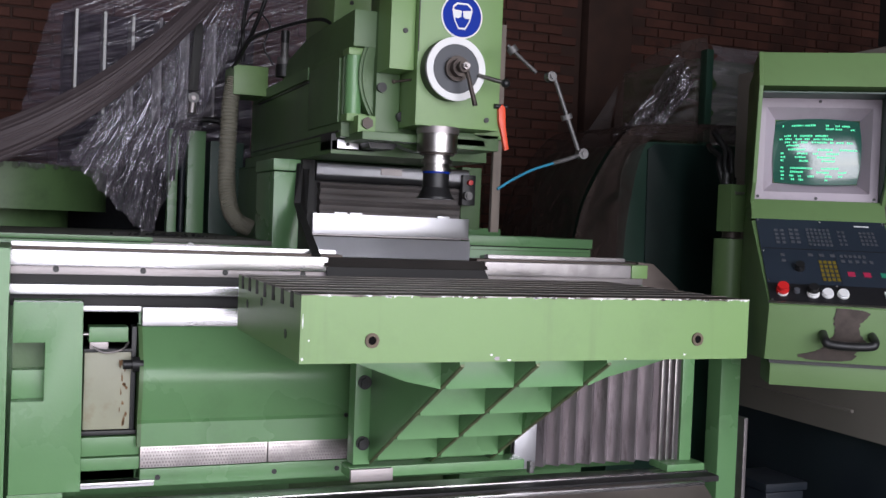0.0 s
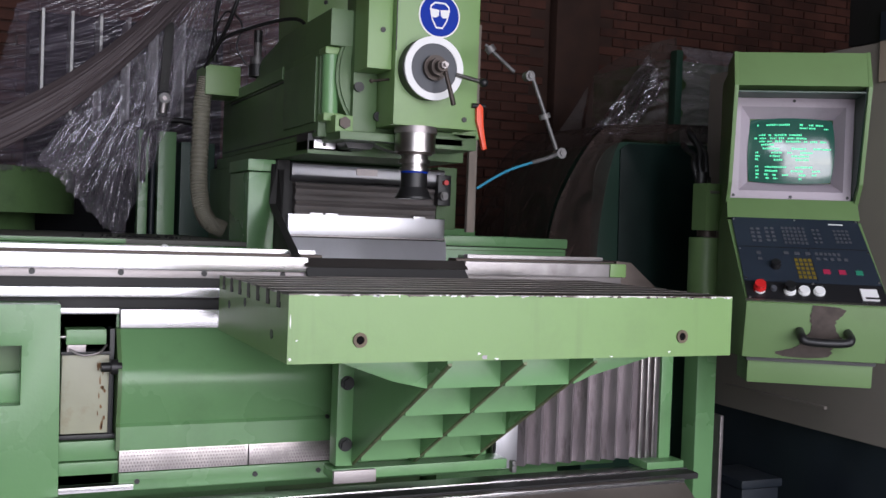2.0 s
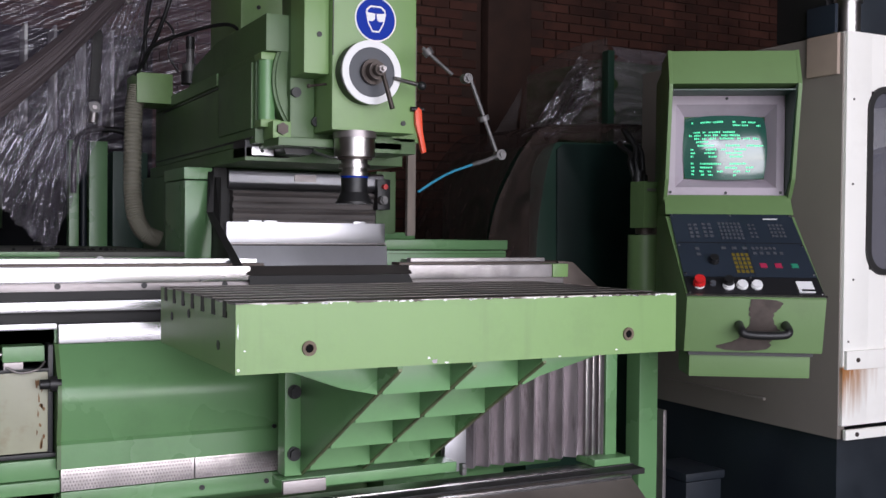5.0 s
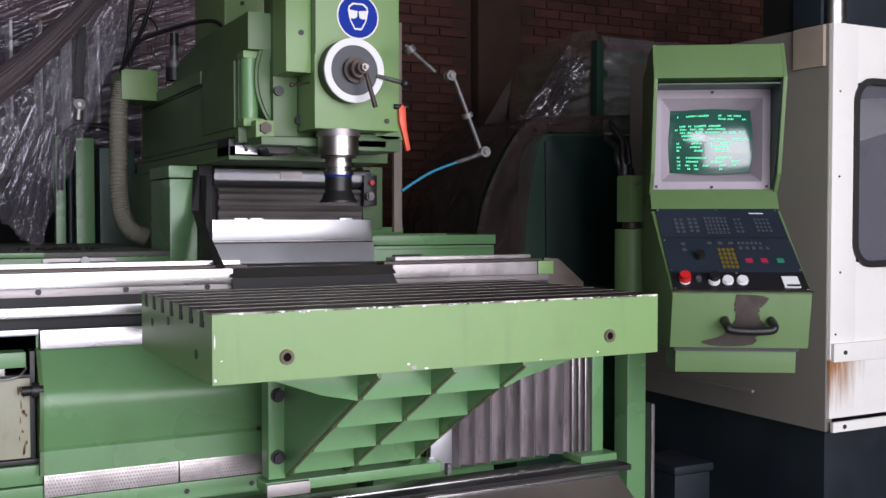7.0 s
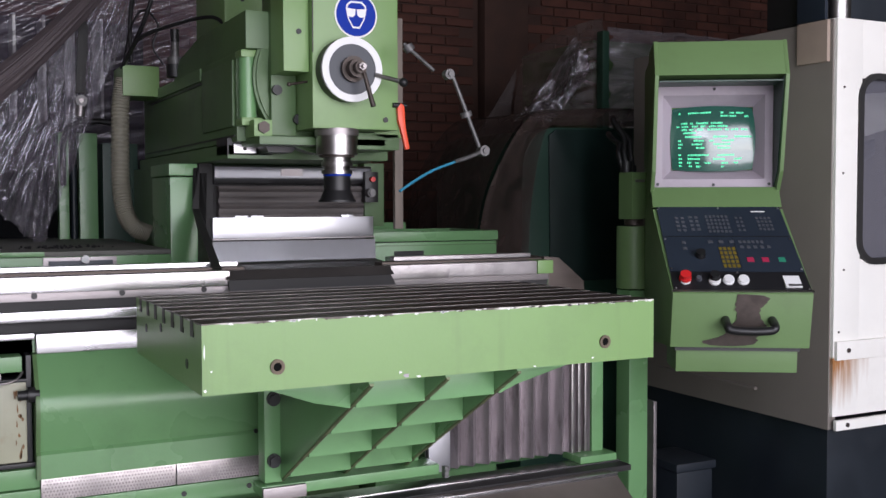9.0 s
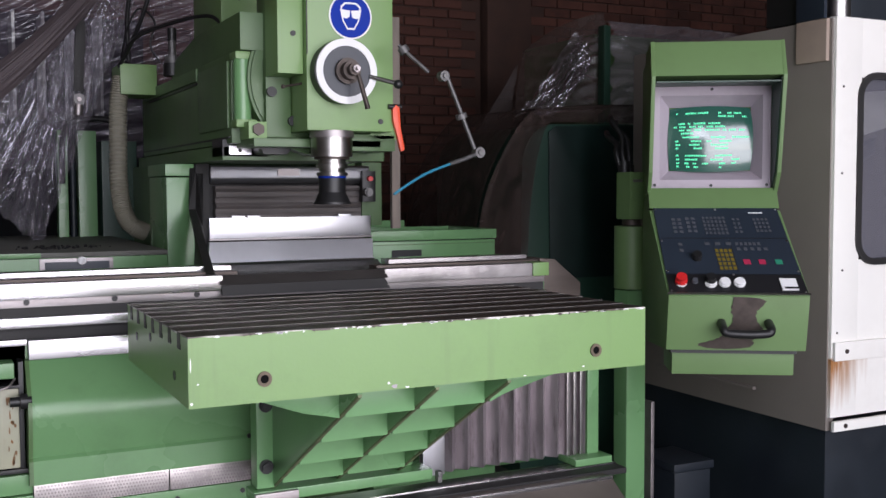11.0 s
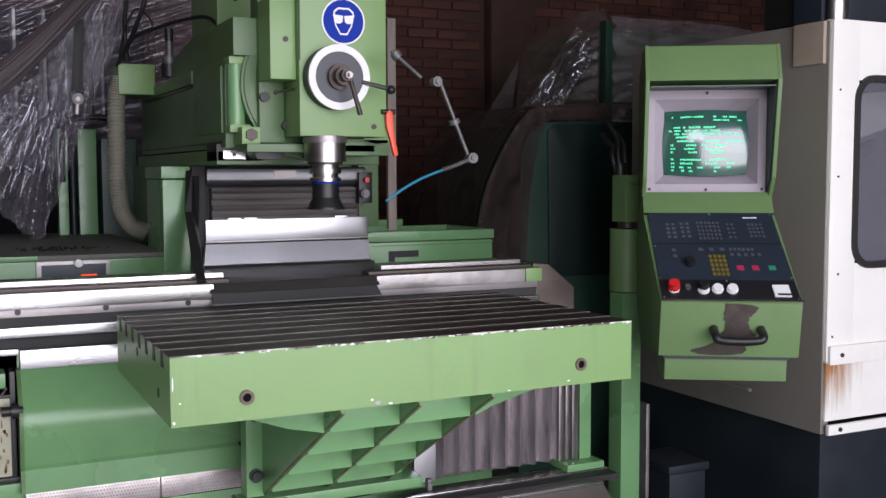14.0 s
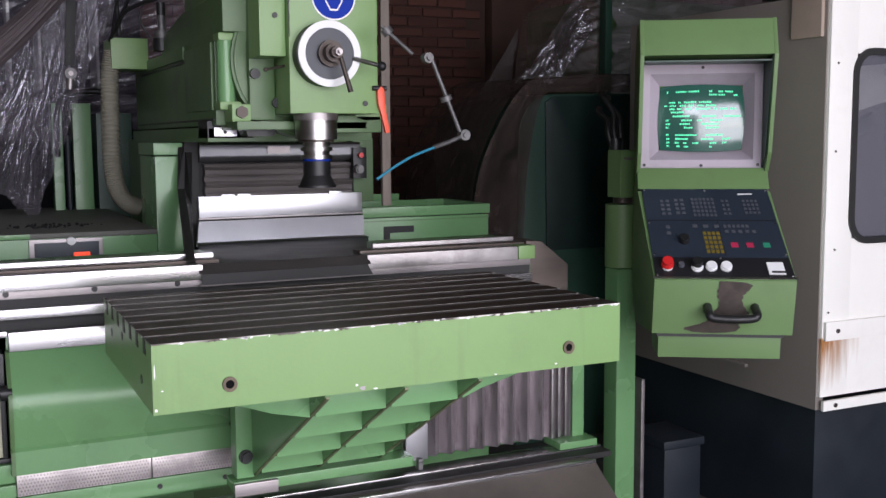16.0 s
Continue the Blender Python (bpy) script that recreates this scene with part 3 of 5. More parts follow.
part("shelf_rail", bx(B(), -0.385, -0.237, 0.665, 0.70, 0.985, 1.0, 0.003), M_STEEL, bed)
apron_poly = [(0.66, 0.948), (0.648, 0.935), (0.625, 0.905), (0.604, 0.875), (0.592, 0.855), (0.585, 0.838), (0.584, 0.81), (0.592, 0.76), (0.606, 0.712), (0.598, 0.704), (0.597, 0.644), (0.70, 0.644), (0.70, 0.948)]
part("apron", prism(B(), apron_poly, "x", -0.235, 0.322), M_GREEN2, bed, "curved green apron cover")
part("apron_edge", prism(B(), [(a - 0.003, z) for a, z in apron_poly[:-2]] + [(0.69, 0.644), (0.69, 0.948)], "x", -0.245, -0.2352), M_GREEN_DK, bed)
part("tread_strip", bx(B(), -0.235, 0.095, 0.602, 0.66, 0.588, 0.643, 0.001), M_TREAD, bed, "dimpled bright steel strip")
part("tread_strip", bx(B(), 0.098, 0.322, 0.602, 0.66, 0.588, 0.643, 0.001), M_TREAD, bed, "dimpled bright steel strip")
bm = B()
for i in range(70):
    for k in range(6):
        x, z = -0.229 + i * 0.0079 + (0.004 if k % 2 else 0), 0.593 + k * 0.009
        if not 0.088 < x < 0.104:
            prism(bm, [(x - 0.0028, z), (x, z + 0.0033), (x + 0.0028, z), (x, z - 0.0033)], "y", 0.5995, 0.603)
dimples = part("tread_relief", bm, M_STEEL_DULL, bed)
dimples["kind"] = "stuff"
part("lower_strip", bx(B(), -0.235, 0.335, 0.60, 0.70, 0.54, 0.586, 0.003), M_GREEN2, bed)
for x in (-0.19, 0.115, 0.29):
    part("strip_screw", cy(B(), (x, 0.597, 0.563), (x, 0.602, 0.563), 0.007, seg=12), M_BLACK, bed)
part("apron_screw", cy(B(), (0.31, 0.594, 0.71), (0.31, 0.60, 0.71), 0.006, seg=12), M_BLACK, bed)
part("end_flange", bx(B(), 0.322, 0.343, 0.575, 0.70, 0.54, 0.945, 0.003), M_GREEN_DK, bed)

# end cover with a notch, oil tank recess
cover = part("end_cover", prism(B(), [(-0.547, 1.016), (-0.385, 1.016), (-0.379, 0.54), (-0.547, 0.54), (-0.547, 0.77), (-0.472, 0.77), (-0.472, 0.915), (-0.547, 0.915)], "y", 0.585, 0.70, 0.003), M_GREEN2, bed, "notched green sheet-metal end cover")
part("notch_plate", bx(B(), -0.547, -0.471, 0.63, 0.69, 0.77, 0.842, 0.002), M_GREEN2, bed)
# Backs of notch and tank recess are darker green than the covers around them.
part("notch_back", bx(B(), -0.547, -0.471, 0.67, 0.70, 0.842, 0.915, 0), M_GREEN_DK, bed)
part("cover_foot", bx(B(), -0.55, -0.42, 0.60, 0.68, 0.40, 0.536, 0.003), M_GREEN2, bed)
endbox = part("end_cabinet", bx(B(), -1.25, -0.557, 0.60, 1.02, 0.40, 1.147, 0.006), M_GREEN2, bed)
for z in (0.6, 0.83, 1.07):
    part("cabinet_screw", cy(B(), (-0.60, 0.5985, z), (-0.60, 0.601, z), 0.005, seg=10), M_BLACK, endbox)
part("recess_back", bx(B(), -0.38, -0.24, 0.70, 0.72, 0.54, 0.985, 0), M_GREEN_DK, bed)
tank = part("oil_tank", bx(B(), -0.377, -0.262, 0.63, 0.70, 0.685, 0.885, 0.006), M_CREAM, bed, "cream plastic oil tank with rust runs")
rnd = random.Random(21)
for k in range(14):
    x, z, w, h = -0.272 - abs(rnd.gauss(0, 0.007)), rnd.uniform(0.70, 0.86), rnd.uniform(0.002, 0.006), rnd.uniform(0.005, 0.02)
    ps = [(x + w * math.cos(2 * math.pi * q / 9) * rnd.uniform(0.4, 1), z + h * math.sin(2 * math.pi * q / 9) * rnd.uniform(0.4, 1)) for q in range(9)]
    part("rust_stain", prism(B(), ps, "y", 0.6285, 0.631), M_RUST, tank)
part("tank_lid", bx(B(), -0.379, -0.26, 0.628, 0.70, 0.885, 0.893, 0.002), M_BLACK, tank)
part("tank_frame", bx(bx(B(), -0.38, -0.24, 0.625, 0.70, 0.672, 0.683, 0.002), -0.262, -0.25, 0.635, 0.70, 0.68, 0.95, 0.002), M_BLACK, bed)
part("switch_block", bx(B(), -0.368, -0.272, 0.62, 0.69, 0.912, 0.95, 0.003), M_GREEN2, bed)
part("switch_plunger", cy(B(), (-0.385, 0.64, 0.93), (-0.366, 0.64, 0.93), 0.006), M_CHROME, bed)
part("micro_switch", bx(B(), -0.365, -0.32, 0.625, 0.66, 0.893, 0.911, 0.002), M_STEEL_DULL, bed)
knob = part("hand_knob", cy(cy(B(), (-0.285, 0.60, 0.857), (-0.235, 0.60, 0.857), 0.012), (-0.262, 0.60, 0.857), (-0.245, 0.60, 0.857), 0.019), M_BLACK, bed)
part("wire", tube(B(), [(-0.36, 0.62, 0.90), (-0.33, 0.61, 0.887), (-0.29, 0.61, 0.893), (-0.27, 0.63, 0.91)], 0.003), M_STEEL_DULL, bed)
part("green_step", bx(B(), -0.38, -0.236, 0.62, 0.70, 0.62, 0.668, 0.002), M_GREEN2, bed)
part("bright_step", bx(B(), -0.38, -0.236, 0.61, 0.70, 0.585, 0.617, 0.002), M_GREEN2, bed)
part("drip_rail", bx(B(), -0.38, -0.20, 0.585, 0.62, 0.545, 0.56, 0.003), M_STEEL, bed)

# lower guide rail, chip tray and pleated way cover
part("guide_rail", bx(B(), -0.40, 1.45, 0.50, 0.57, 0.505, 0.522, 0.004), M_STEEL, mill)
part("rail_seal", bx(B(), -0.38, 1.45, 0.445, 0.50, 0.50, 0.518, 0.003), M_RUBBER, mill)
tray = part("chip_tray", prism(B(), [(0.40, 0.512), (0.445, 0.512), (0.60, 0.505), (0.60, 0.30), (0.14, 0.30), (0.13, 0.335)], "x", -0.55, 1.36, 0.003), M_BROWNTRAY, mill, "sloping oily steel chip tray")
part("tray_lip", bx(B(), -0.55, 1.36, 0.392, 0.40, 0.506, 0.518, 0.002), M_STEEL, tray)
bm = B()
N, w = 22, 0.026
pts = []
for i in range(N + 1):
    pts.append((0.80 + i * w, 0.585 if i % 2 else 0.555))
loop = [(x, y) for x, y in pts] + [(x, y + 0.006) for x, y in reversed(pts)]
prism(bm, loop, "z", 0.545, 0.93)
part("pleated_cover", bm, M_PLEAT, mill, "stained pleated steel way cover")
for k in range(3):
    part("pleat_clip", bx(B(), 1.295 + 0.024 * k, 1.306 + 0.024 * k, 0.542, 0.556, 0.55, 0.925, 0.002), M_CHROME, mill)
part("wiper_plate", bx(B(), 0.805, 0.875, 0.545, 0.556, 0.545, 0.70, 0.003), M_PLATE, mill, "bright bare wiper plate")
part("cover_post", bx(B(), 1.376, 1.418, 0.55, 0.62, 0.50, 0.93, 0.003), M_GREEN2, mill)
part("post_foot", bx(B(), 1.30, 1.435, 0.50, 0.60, 0.523, 0.545, 0.003), M_GREEN2, mill)

# machine frame behind the bed
stand(0.148, 0.359, -0.014)
base = part("frame_base", bx(B(), -1.9, 0.262, 1.44, 2.9, 0.0, 1.150, 0.006), M_GREEN2, mill)
part("base_top", bx(B(), -1.9, 0.262, 1.436, 2.9, 1.1505, 1.168, 0.004), M_DUST, base, "dusty grey base top")
part("base_strip", bx(B(), -1.9, -0.17, 1.425, 1.44, 1.152, 1.169, 0.002), M_GREEN2, base)
panel = part("switch_panel", bx(B(), -0.175, 0.07, 1.428, 1.44, 1.035, 1.148, 0.003), M_STEEL_DULL, base, "grey switch panel with a red rocker")
part("panel_face", bx(B(), -0.158, 0.056, 1.424, 1.43, 1.042, 1.136, 0.002), M_PANEL, panel)
part("red_rocker", bx(B(), -0.03, 0.024, 1.416, 1.426, 1.075, 1.10, 0.003), M_REDLAMP, panel, "lit red rocker switch")
part("white_button", cy(cy(B(), (-0.037, 1.412, 1.14), (-0.037, 1.43, 1.14), 0.014), (-0.037, 1.408, 1.14), (-0.037, 1.412, 1.14), 0.010), M_SIGNWHITE, panel)
part("panel_label", bx(B(), -0.155, -0.125, 1.4225, 1.4245, 1.043, 1.065, 0), M_BEZEL, panel)
part("pilaster", bx(B(), 0.262, 0.362, 1.44, 1.76, 0.0, 1.43, 0.006), M_GREEN2, mill)
part("pilaster_cap", bx(B(), 0.258, 0.362, 1.437, 1.765, 1.434, 1.478, 0.005), M_GREEN2, mill)
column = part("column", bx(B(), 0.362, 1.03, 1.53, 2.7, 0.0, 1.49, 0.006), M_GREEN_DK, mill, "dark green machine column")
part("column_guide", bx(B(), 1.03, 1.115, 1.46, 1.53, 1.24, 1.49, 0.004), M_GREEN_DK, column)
part("guide_strip", bx(B(), 0.366, 0.416, 1.43, 1.53, 0.95, 1.48, 0.003), M_RUBBER, column)

# telescopic cover on the column front
tele = part("telescopic_cover", bx(B(), 0.416, 1.04, 1.47, 1.52, 0.9, 1.475, 0.002), M_RUBBER, mill, "telescopic steel way cover")
cap = [(1.405, 1.468), (1.415, 1.475), (1.47, 1.475), (1.47, 1.405), (1.432, 1.405), (1.418, 1.415), (1.412, 1.43), (1.412, 1.45)]
part("curved_cap", prism(B(), cap, "x", 0.418, 1.038), M_PLATE, tele, "bowed bright top plate")
part("cap_label", bx(B(), 0.67, 0.755, 1.4065, 1.413, 1.436, 1.462, 0), M_STEEL_DULL, tele)
for k in range(6):
    z = 1.398 - 0.0215 * k
    part("cloth_fold", prism(B(), [(1.425 + 0.004 * (k % 2), z), (1.421 + 0.005 * (k % 3), z - 0.01), (1.43, z - 0.0205), (1.47, z - 0.0205), (1.47, z)], "x", 0.436 + 0.003 * (k % 2), 1.012), M_FOLD, tele)
stand()
plate = part("slide_plate", bx(B(), 0.556, 1.192, 1.764, 1.80, 1.19, 1.266, 0.002), M_PLATE, tele, "bright dented upper slide plate")
part("plate_lip", bx(B(), 0.552, 1.196, 1.756, 1.77, 1.183, 1.189, 0.001), M_STEEL_DULL, plate)
for x in (0.64, 0.70, 1.06):
    part("plate_tab", bx(B(), x, x + 0.05, 1.767, 1.78, 1.264, 1.273, 0.002), M_PLATE, tele)


def skewed(bm, top, low, depth):
    """A plate between an upper edge (x0, x1, y, z) and a lower edge, with thickness to the rear."""
    front = [bm.verts.new(p) for p in ((top[0], top[2], top[3]), (top[1], top[2], top[3]), (low[1], low[2], low[3]), (low[0], low[2], low[3]))]
    rear = [bm.verts.new(v.co + Vector(depth)) for v in front]
    fs = [bm.faces.new(front), bm.faces.new(rear[::-1])] + [bm.faces.new((front[i], front[(i + 1) % 4], rear[(i + 1) % 4], rear[i])) for i in range(4)]
    bmesh.ops.recalc_face_normals(bm, faces=fs)
    return bm


lower = part("slide_plate", skewed(B(), (0.544, 1.180, 1.7185, 1.179), (0.532, 1.172, 1.695, 1.106), (0, 0.02, 0)), M_PLATE, tele, "leaning lower slide plate")
part("plate_lip", skewed(B(), (0.530, 1.176, 1.692, 1.106), (0.528, 1.182, 1.682, 1.092), (0, 0.02, 0)), M_STEEL, lower)
# Skirt and its front are coloured darker than the slide plates above.
part("skirt", skewed(B(), (0.53, 1.185, 1.68, 1.10), (0.345, 0.832, 0.79, 1.134), (0, 0.002, -0.02)), M_SLOT, tele, "dark sliding skirt")
part("skirt_front", skewed(B(), (0.338, 0.828, 0.782, 1.137), (0.336, 0.834, 0.768, 1.112), (0, 0.012, 0)), M_SLOT, tele)
part("skirt_front", skewed(B(), (0.342, 0.826, 0.772, 1.111), (0.344, 0.838, 0.764, 1.082), (0, 0.012, 0)), M_RUBBER, tele)
part("skirt_edge", skewed(B(), (0.334, 0.838, 0.764, 1.0825), (0.334, 0.84, 0.762, 1.079), (0, 0.012, 0)), M_STEEL_DULL, tele)
bm = B()
side = [(0.545, 1.80, 1.46), (0.52, 1.72, 1.24), (0.505, 1.69, 1.10), (0.334, 0.80, 1.08), (0.334, 0.80, 1.135), (0.50, 1.74, 1.30), (0.52, 1.80, 1.46)]
lo, hi = [bm.verts.new(p) for p in side], [bm.verts.new((p[0] - 0.025, p[1], p[2])) for p in side]
bm.faces.new(lo), bm.faces.new(hi[::-1])
for k in range(len(side)):
    bm.faces.new((lo[k], lo[(k + 1) % len(side)], hi[(k + 1) % len(side)], hi[k]))
bmesh.ops.recalc_face_normals(bm, faces=bm.faces)
part("bellows_side", bm, M_RUBBER, tele, "black folded bellows side")

# ram, head and spindle
stand(0.1, 0.206, -0.015)
# Ram is grimy; its darker green also carries the shade of its left side.
ram = part("ram", bx(B(), 0.42, 0.96, 1.10, 2.62, 1.535, 1.825, 0.008), M_GREEN_DK, mill, "long grimy green ram, coloured darker for shade")
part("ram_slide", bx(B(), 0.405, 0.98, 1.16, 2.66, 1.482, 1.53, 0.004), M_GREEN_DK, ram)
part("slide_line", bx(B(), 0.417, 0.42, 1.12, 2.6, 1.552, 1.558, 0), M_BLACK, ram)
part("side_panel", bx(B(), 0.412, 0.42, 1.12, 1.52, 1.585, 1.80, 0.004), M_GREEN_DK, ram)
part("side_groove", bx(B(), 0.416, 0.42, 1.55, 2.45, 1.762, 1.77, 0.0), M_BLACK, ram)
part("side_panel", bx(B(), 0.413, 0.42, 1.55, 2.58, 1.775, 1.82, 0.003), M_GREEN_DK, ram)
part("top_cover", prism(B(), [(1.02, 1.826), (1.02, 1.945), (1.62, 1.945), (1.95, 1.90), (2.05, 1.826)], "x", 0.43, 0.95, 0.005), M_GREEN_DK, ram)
part("motor_housing", bx(B(), 0.56, 0.93, 1.75, 2.2, 1.83, 2.62, 0.008), M_GREEN, ram, "light green motor housing")
part("housing_screw", cy(B(), (0.63, 1.744, 2.12), (0.63, 1.752, 2.12), 0.008), M_BLACK, ram)
part("rear_bracket", prism(B(), [(0.27, 1.785), (0.27, 1.912), (0.42, 1.912), (0.42, 1.785)], "y", 2.28, 2.5, 0.004), M_GREEN, ram)
hinge = part("pivot_pin", cy(B(), (0.448, 1.07, 1.60), (0.448, 1.07, 1.815), 0.028), M_GREEN2, ram)
part("pivot_lug", bx(B(), 0.42, 0.49, 1.04, 1.12, 1.80, 1.825, 0.008), M_GREEN, hinge)
part("pivot_lug", bx(B(), 0.42, 0.49, 1.04, 1.12, 1.583, 1.61, 0.008), M_GREEN, hinge)

head = part("head", bx(B(), 0.59, 0.88, 0.85, 1.08, 1.568, 2.5, 0.006), M_GREEN, mill, "green milling head with handwheel")
part("side_box", bx(B(), 0.506, 0.588, 0.875, 1.06, 1.742, 1.992, 0.004), M_GREEN, head)
part("top_box", bx(B(), 0.515, 0.588, 0.89, 1.06, 1.998, 2.4, 0.004), M_STEEL_DULL, head)
# Rear block and swivel coloured darker for the head's shade on them.
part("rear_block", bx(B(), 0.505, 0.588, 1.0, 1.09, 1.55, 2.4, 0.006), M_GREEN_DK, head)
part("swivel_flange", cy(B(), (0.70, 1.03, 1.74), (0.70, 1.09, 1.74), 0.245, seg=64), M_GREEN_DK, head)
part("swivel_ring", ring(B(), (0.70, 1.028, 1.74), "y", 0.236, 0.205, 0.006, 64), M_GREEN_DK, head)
for a in (200, 235):
    x, z = 0.70 + 0.19 * math.cos(radians(a)), 1.74 + 0.19 * math.sin(radians(a))
    part("flange_bolt", cy(B(), (x, 0.985, z + 0.02), (x, 1.03, z + 0.02), 0.016, seg=18), M_BLACK, head)
foot = part("clamp_foot", bx(B(), 0.445, 0.505, 0.99, 1.09, 1.545, 1.60, 0.004), M_GREEN, head)
part("clamp_nut", cy(B(), (0.475, 0.978, 1.575), (0.475, 0.992, 1.575), 0.02, seg=6), M_RUBBED, foot)
part("front_seam", bx(B(), 0.5905, 0.5935, 0.8485, 0.852, 1.80, 2.5, 0), M_BLACK, head)
for x, z in ((0.555, 1.865), (0.835, 1.600)):
    part("cap_screw", cy(B(), (x, 0.846 if x > 0.59 else 0.871, z), (x, 0.88, z), 0.0085, seg=14), M_BLACK, head)
part("lock_lever", cy(ball(B(), (0.52, 0.868, 1.70), 0.007), (0.52, 0.868, 1.70), (0.59, 0.90, 1.715), 0.004), M_RUBBED, head)

wheel = part("handwheel", cy(B(), (0.698, 0.808, 1.748), (0.698, 0.85, 1.748), 0.098, seg=56), M_BLACK, head, "white-rimmed handwheel")
part("white_rim", ring(B(), (0.703, 0.804, 1.748), "y", 0.100, 0.078, 0.0055, 64), M_SIGNWHITE, wheel)
part("dial_face", cy(B(), (0.703, 0.802, 1.748), (0.703, 0.81, 1.748), 0.078, seg=56), M_KEY, wheel, "grey dial face")
hub = part("hub", cy(cy(cy(B(), (0.703, 0.785, 1.748), (0.703, 0.803, 1.748), 0.04), (0.703, 0.755, 1.748), (0.703, 0.786, 1.748), 0.028), (0.703, 0.73, 1.748), (0.703, 0.756, 1.748), 0.018), M_RUBBED, wheel)
part("hub_nut", cy(cy(B(), (0.703, 0.715, 1.748), (0.703, 0.731, 1.748), 0.012, seg=6), (0.703, 0.70, 1.748), (0.703, 0.716, 1.748), 0.006), M_STEEL_DULL, hub)
part("feed_lever", cy(B(), (0.72, 0.75, 1.735), (0.745, 0.735, 1.63), 0.0065, 0.008), M_RUBBED, hub)
part("clamp_lever", cy(B(), (0.78, 0.80, 1.735), (0.848, 0.752, 1.712), 0.007), M_CHROME, wheel)
part("lever_knob", ball(B(), (0.852, 0.748, 1.710), 0.0145), M_BLACK, wheel)

sign = part("safety_sign", cy(B(), (0.735, 0.8475, 1.925), (0.735, 0.85, 1.925), 0.0715, seg=64), M_SIGNWHITE, head, "round blue safety sign with white goggles")
part("blue_disc", cy(B(), (0.735, 0.8465, 1.925), (0.735, 0.848, 1.925), 0.0665, seg=64), M_BLUE, sign)


def shield(s):
    return [(0.735 + s * u, 1.925 + s * v) for u, v in ((-0.62, 0.55), (-0.35, 0.78), (0.35, 0.78), (0.62, 0.55), (0.6, 0.1), (0.5, -0.3), (0.22, -0.78), (-0.22, -0.78), (-0.5, -0.3), (-0.6, 0.1))]


outer, inner = shield(0.054), shield(0.047)
bm = B()
for i in range(10):
    j = (i + 1) % 10
    prism(bm, [outer[i], outer[j], inner[j], inner[i]], "y", 0.8455, 0.847)
part("outline", bm, M_SIGNWHITE, sign)
part("goggles", prism(prism(B(), [(0.699, 1.945), (0.733, 1.942), (0.731, 1.923), (0.722, 1.917), (0.708, 1.919)], "y", 0.8452, 0.847), [(0.737, 1.942), (0.771, 1.945), (0.762, 1.919), (0.748, 1.917), (0.739, 1.923)], "y", 0.8452, 0.847), M_SIGNWHITE, sign)

SX, SY = 0.69, 0.905
spin = part("spindle", cy(B(), (SX, SY, 1.548), (SX, SY, 1.57), 0.070, seg=40), M_STEEL_DULL, head)
part("spindle_nose", cy(B(), (SX, SY, 1.488), (SX, SY, 1.549), 0.066, seg=40), M_CHROME, spin)
part("nose_groove", cy(B(), (SX, SY, 1.480), (SX, SY, 1.488), 0.056, seg=40), M_RUBBED, spin)
for z0, z1, r in ((1.466, 1.480, 0.043), (1.452, 1.465, 0.050), (1.440, 1.452, 0.041), (1.427, 1.439, 0.049)):
    part("tool_ring", cy(B(), (SX, SY, z0), (SX, SY, z1), r, seg=36), M_CHROME, spin)
part("blue_ring", cy(B(), (SX, SY, 1.421), (SX, SY, 1.427), 0.0445, seg=36), M_BLUE, spin)
part("tool_holder", cy(cy(cy(B(), (SX, SY, 1.376), (SX, SY, 1.421), 0.043, seg=36), (SX, SY, 1.345), (SX, SY, 1.376), 0.057, 0.043, seg=36), (SX, SY, 1.338), (SX, SY, 1.345), 0.060, seg=36), M_BLACK, spin, "black milling tool holder")
part("under_plate", bx(B(), 0.45, 0.88, 0.95, 1.35, 1.52, 1.546, 0.003), M_GREEN_DK, head)
part("under_block", bx(B(), 0.75, 0.93, 0.95, 1.2, 1.51, 1.565, 0.004), M_GREEN_DK, head)
sw = part("probe_box", bx(B(), 0.405, 0.56, 1.16, 1.3, 1.492, 1.55, 0.003), M_BLACK, head)
part("probe_plate", bx(B(), 0.425, 0.50, 1.15, 1.165, 1.50, 1.53, 0.002), M_STEEL, sw)
part("probe_eye", cy(B(), (0.46, 1.146, 1.514), (0.46, 1.152, 1.514), 0.006), M_BLACK, sw)
part("dark_wedge", prism(B(), [(0.49, 1.545), (0.63, 1.545), (0.59, 1.50), (0.51, 1.50)], "y", 1.05, 1.2), M_BLACK, head)
part("tube_cover", prism(B(), [(0.84, 1.60), (0.95, 1.60), (0.95, 1.55), (0.88, 1.545), (0.84, 1.555)], "y", 0.95, 1.1, 0.004), M_GREEN, head)
lever = part("red_lever", prism(B(), [(0.872, 1.64), (0.884, 1.655), (0.896, 1.645), (0.900, 1.58), (0.914, 1.51), (0.900, 1.505), (0.886, 1.56), (0.874, 1.60)], "y", 0.835, 0.85, 0.003), M_ORANGE, head, "orange-red locking lever")
part("lever_pivot", cy(B(), (0.86, 0.845, 1.648), (0.905, 0.845, 1.648), 0.008), M_BLACK, head)
stand(0.148, 0.359, -0.014)
part("lower_valve", bx(B(), 1.005, 1.06, 1.39, 1.45, 1.335, 1.455, 0.003), M_BLACK, column)
part("valve_button", cy(cy(B(), (1.02, 1.36, 1.372), (1.02, 1.39, 1.372), 0.017), (1.02, 1.35, 1.372), (1.02, 1.36, 1.372), 0.012), M_ALU, column)
part("valve_cap", cy(B(), (1.032, 1.372, 1.425), (1.032, 1.39, 1.425), 0.010), M_RED, column)

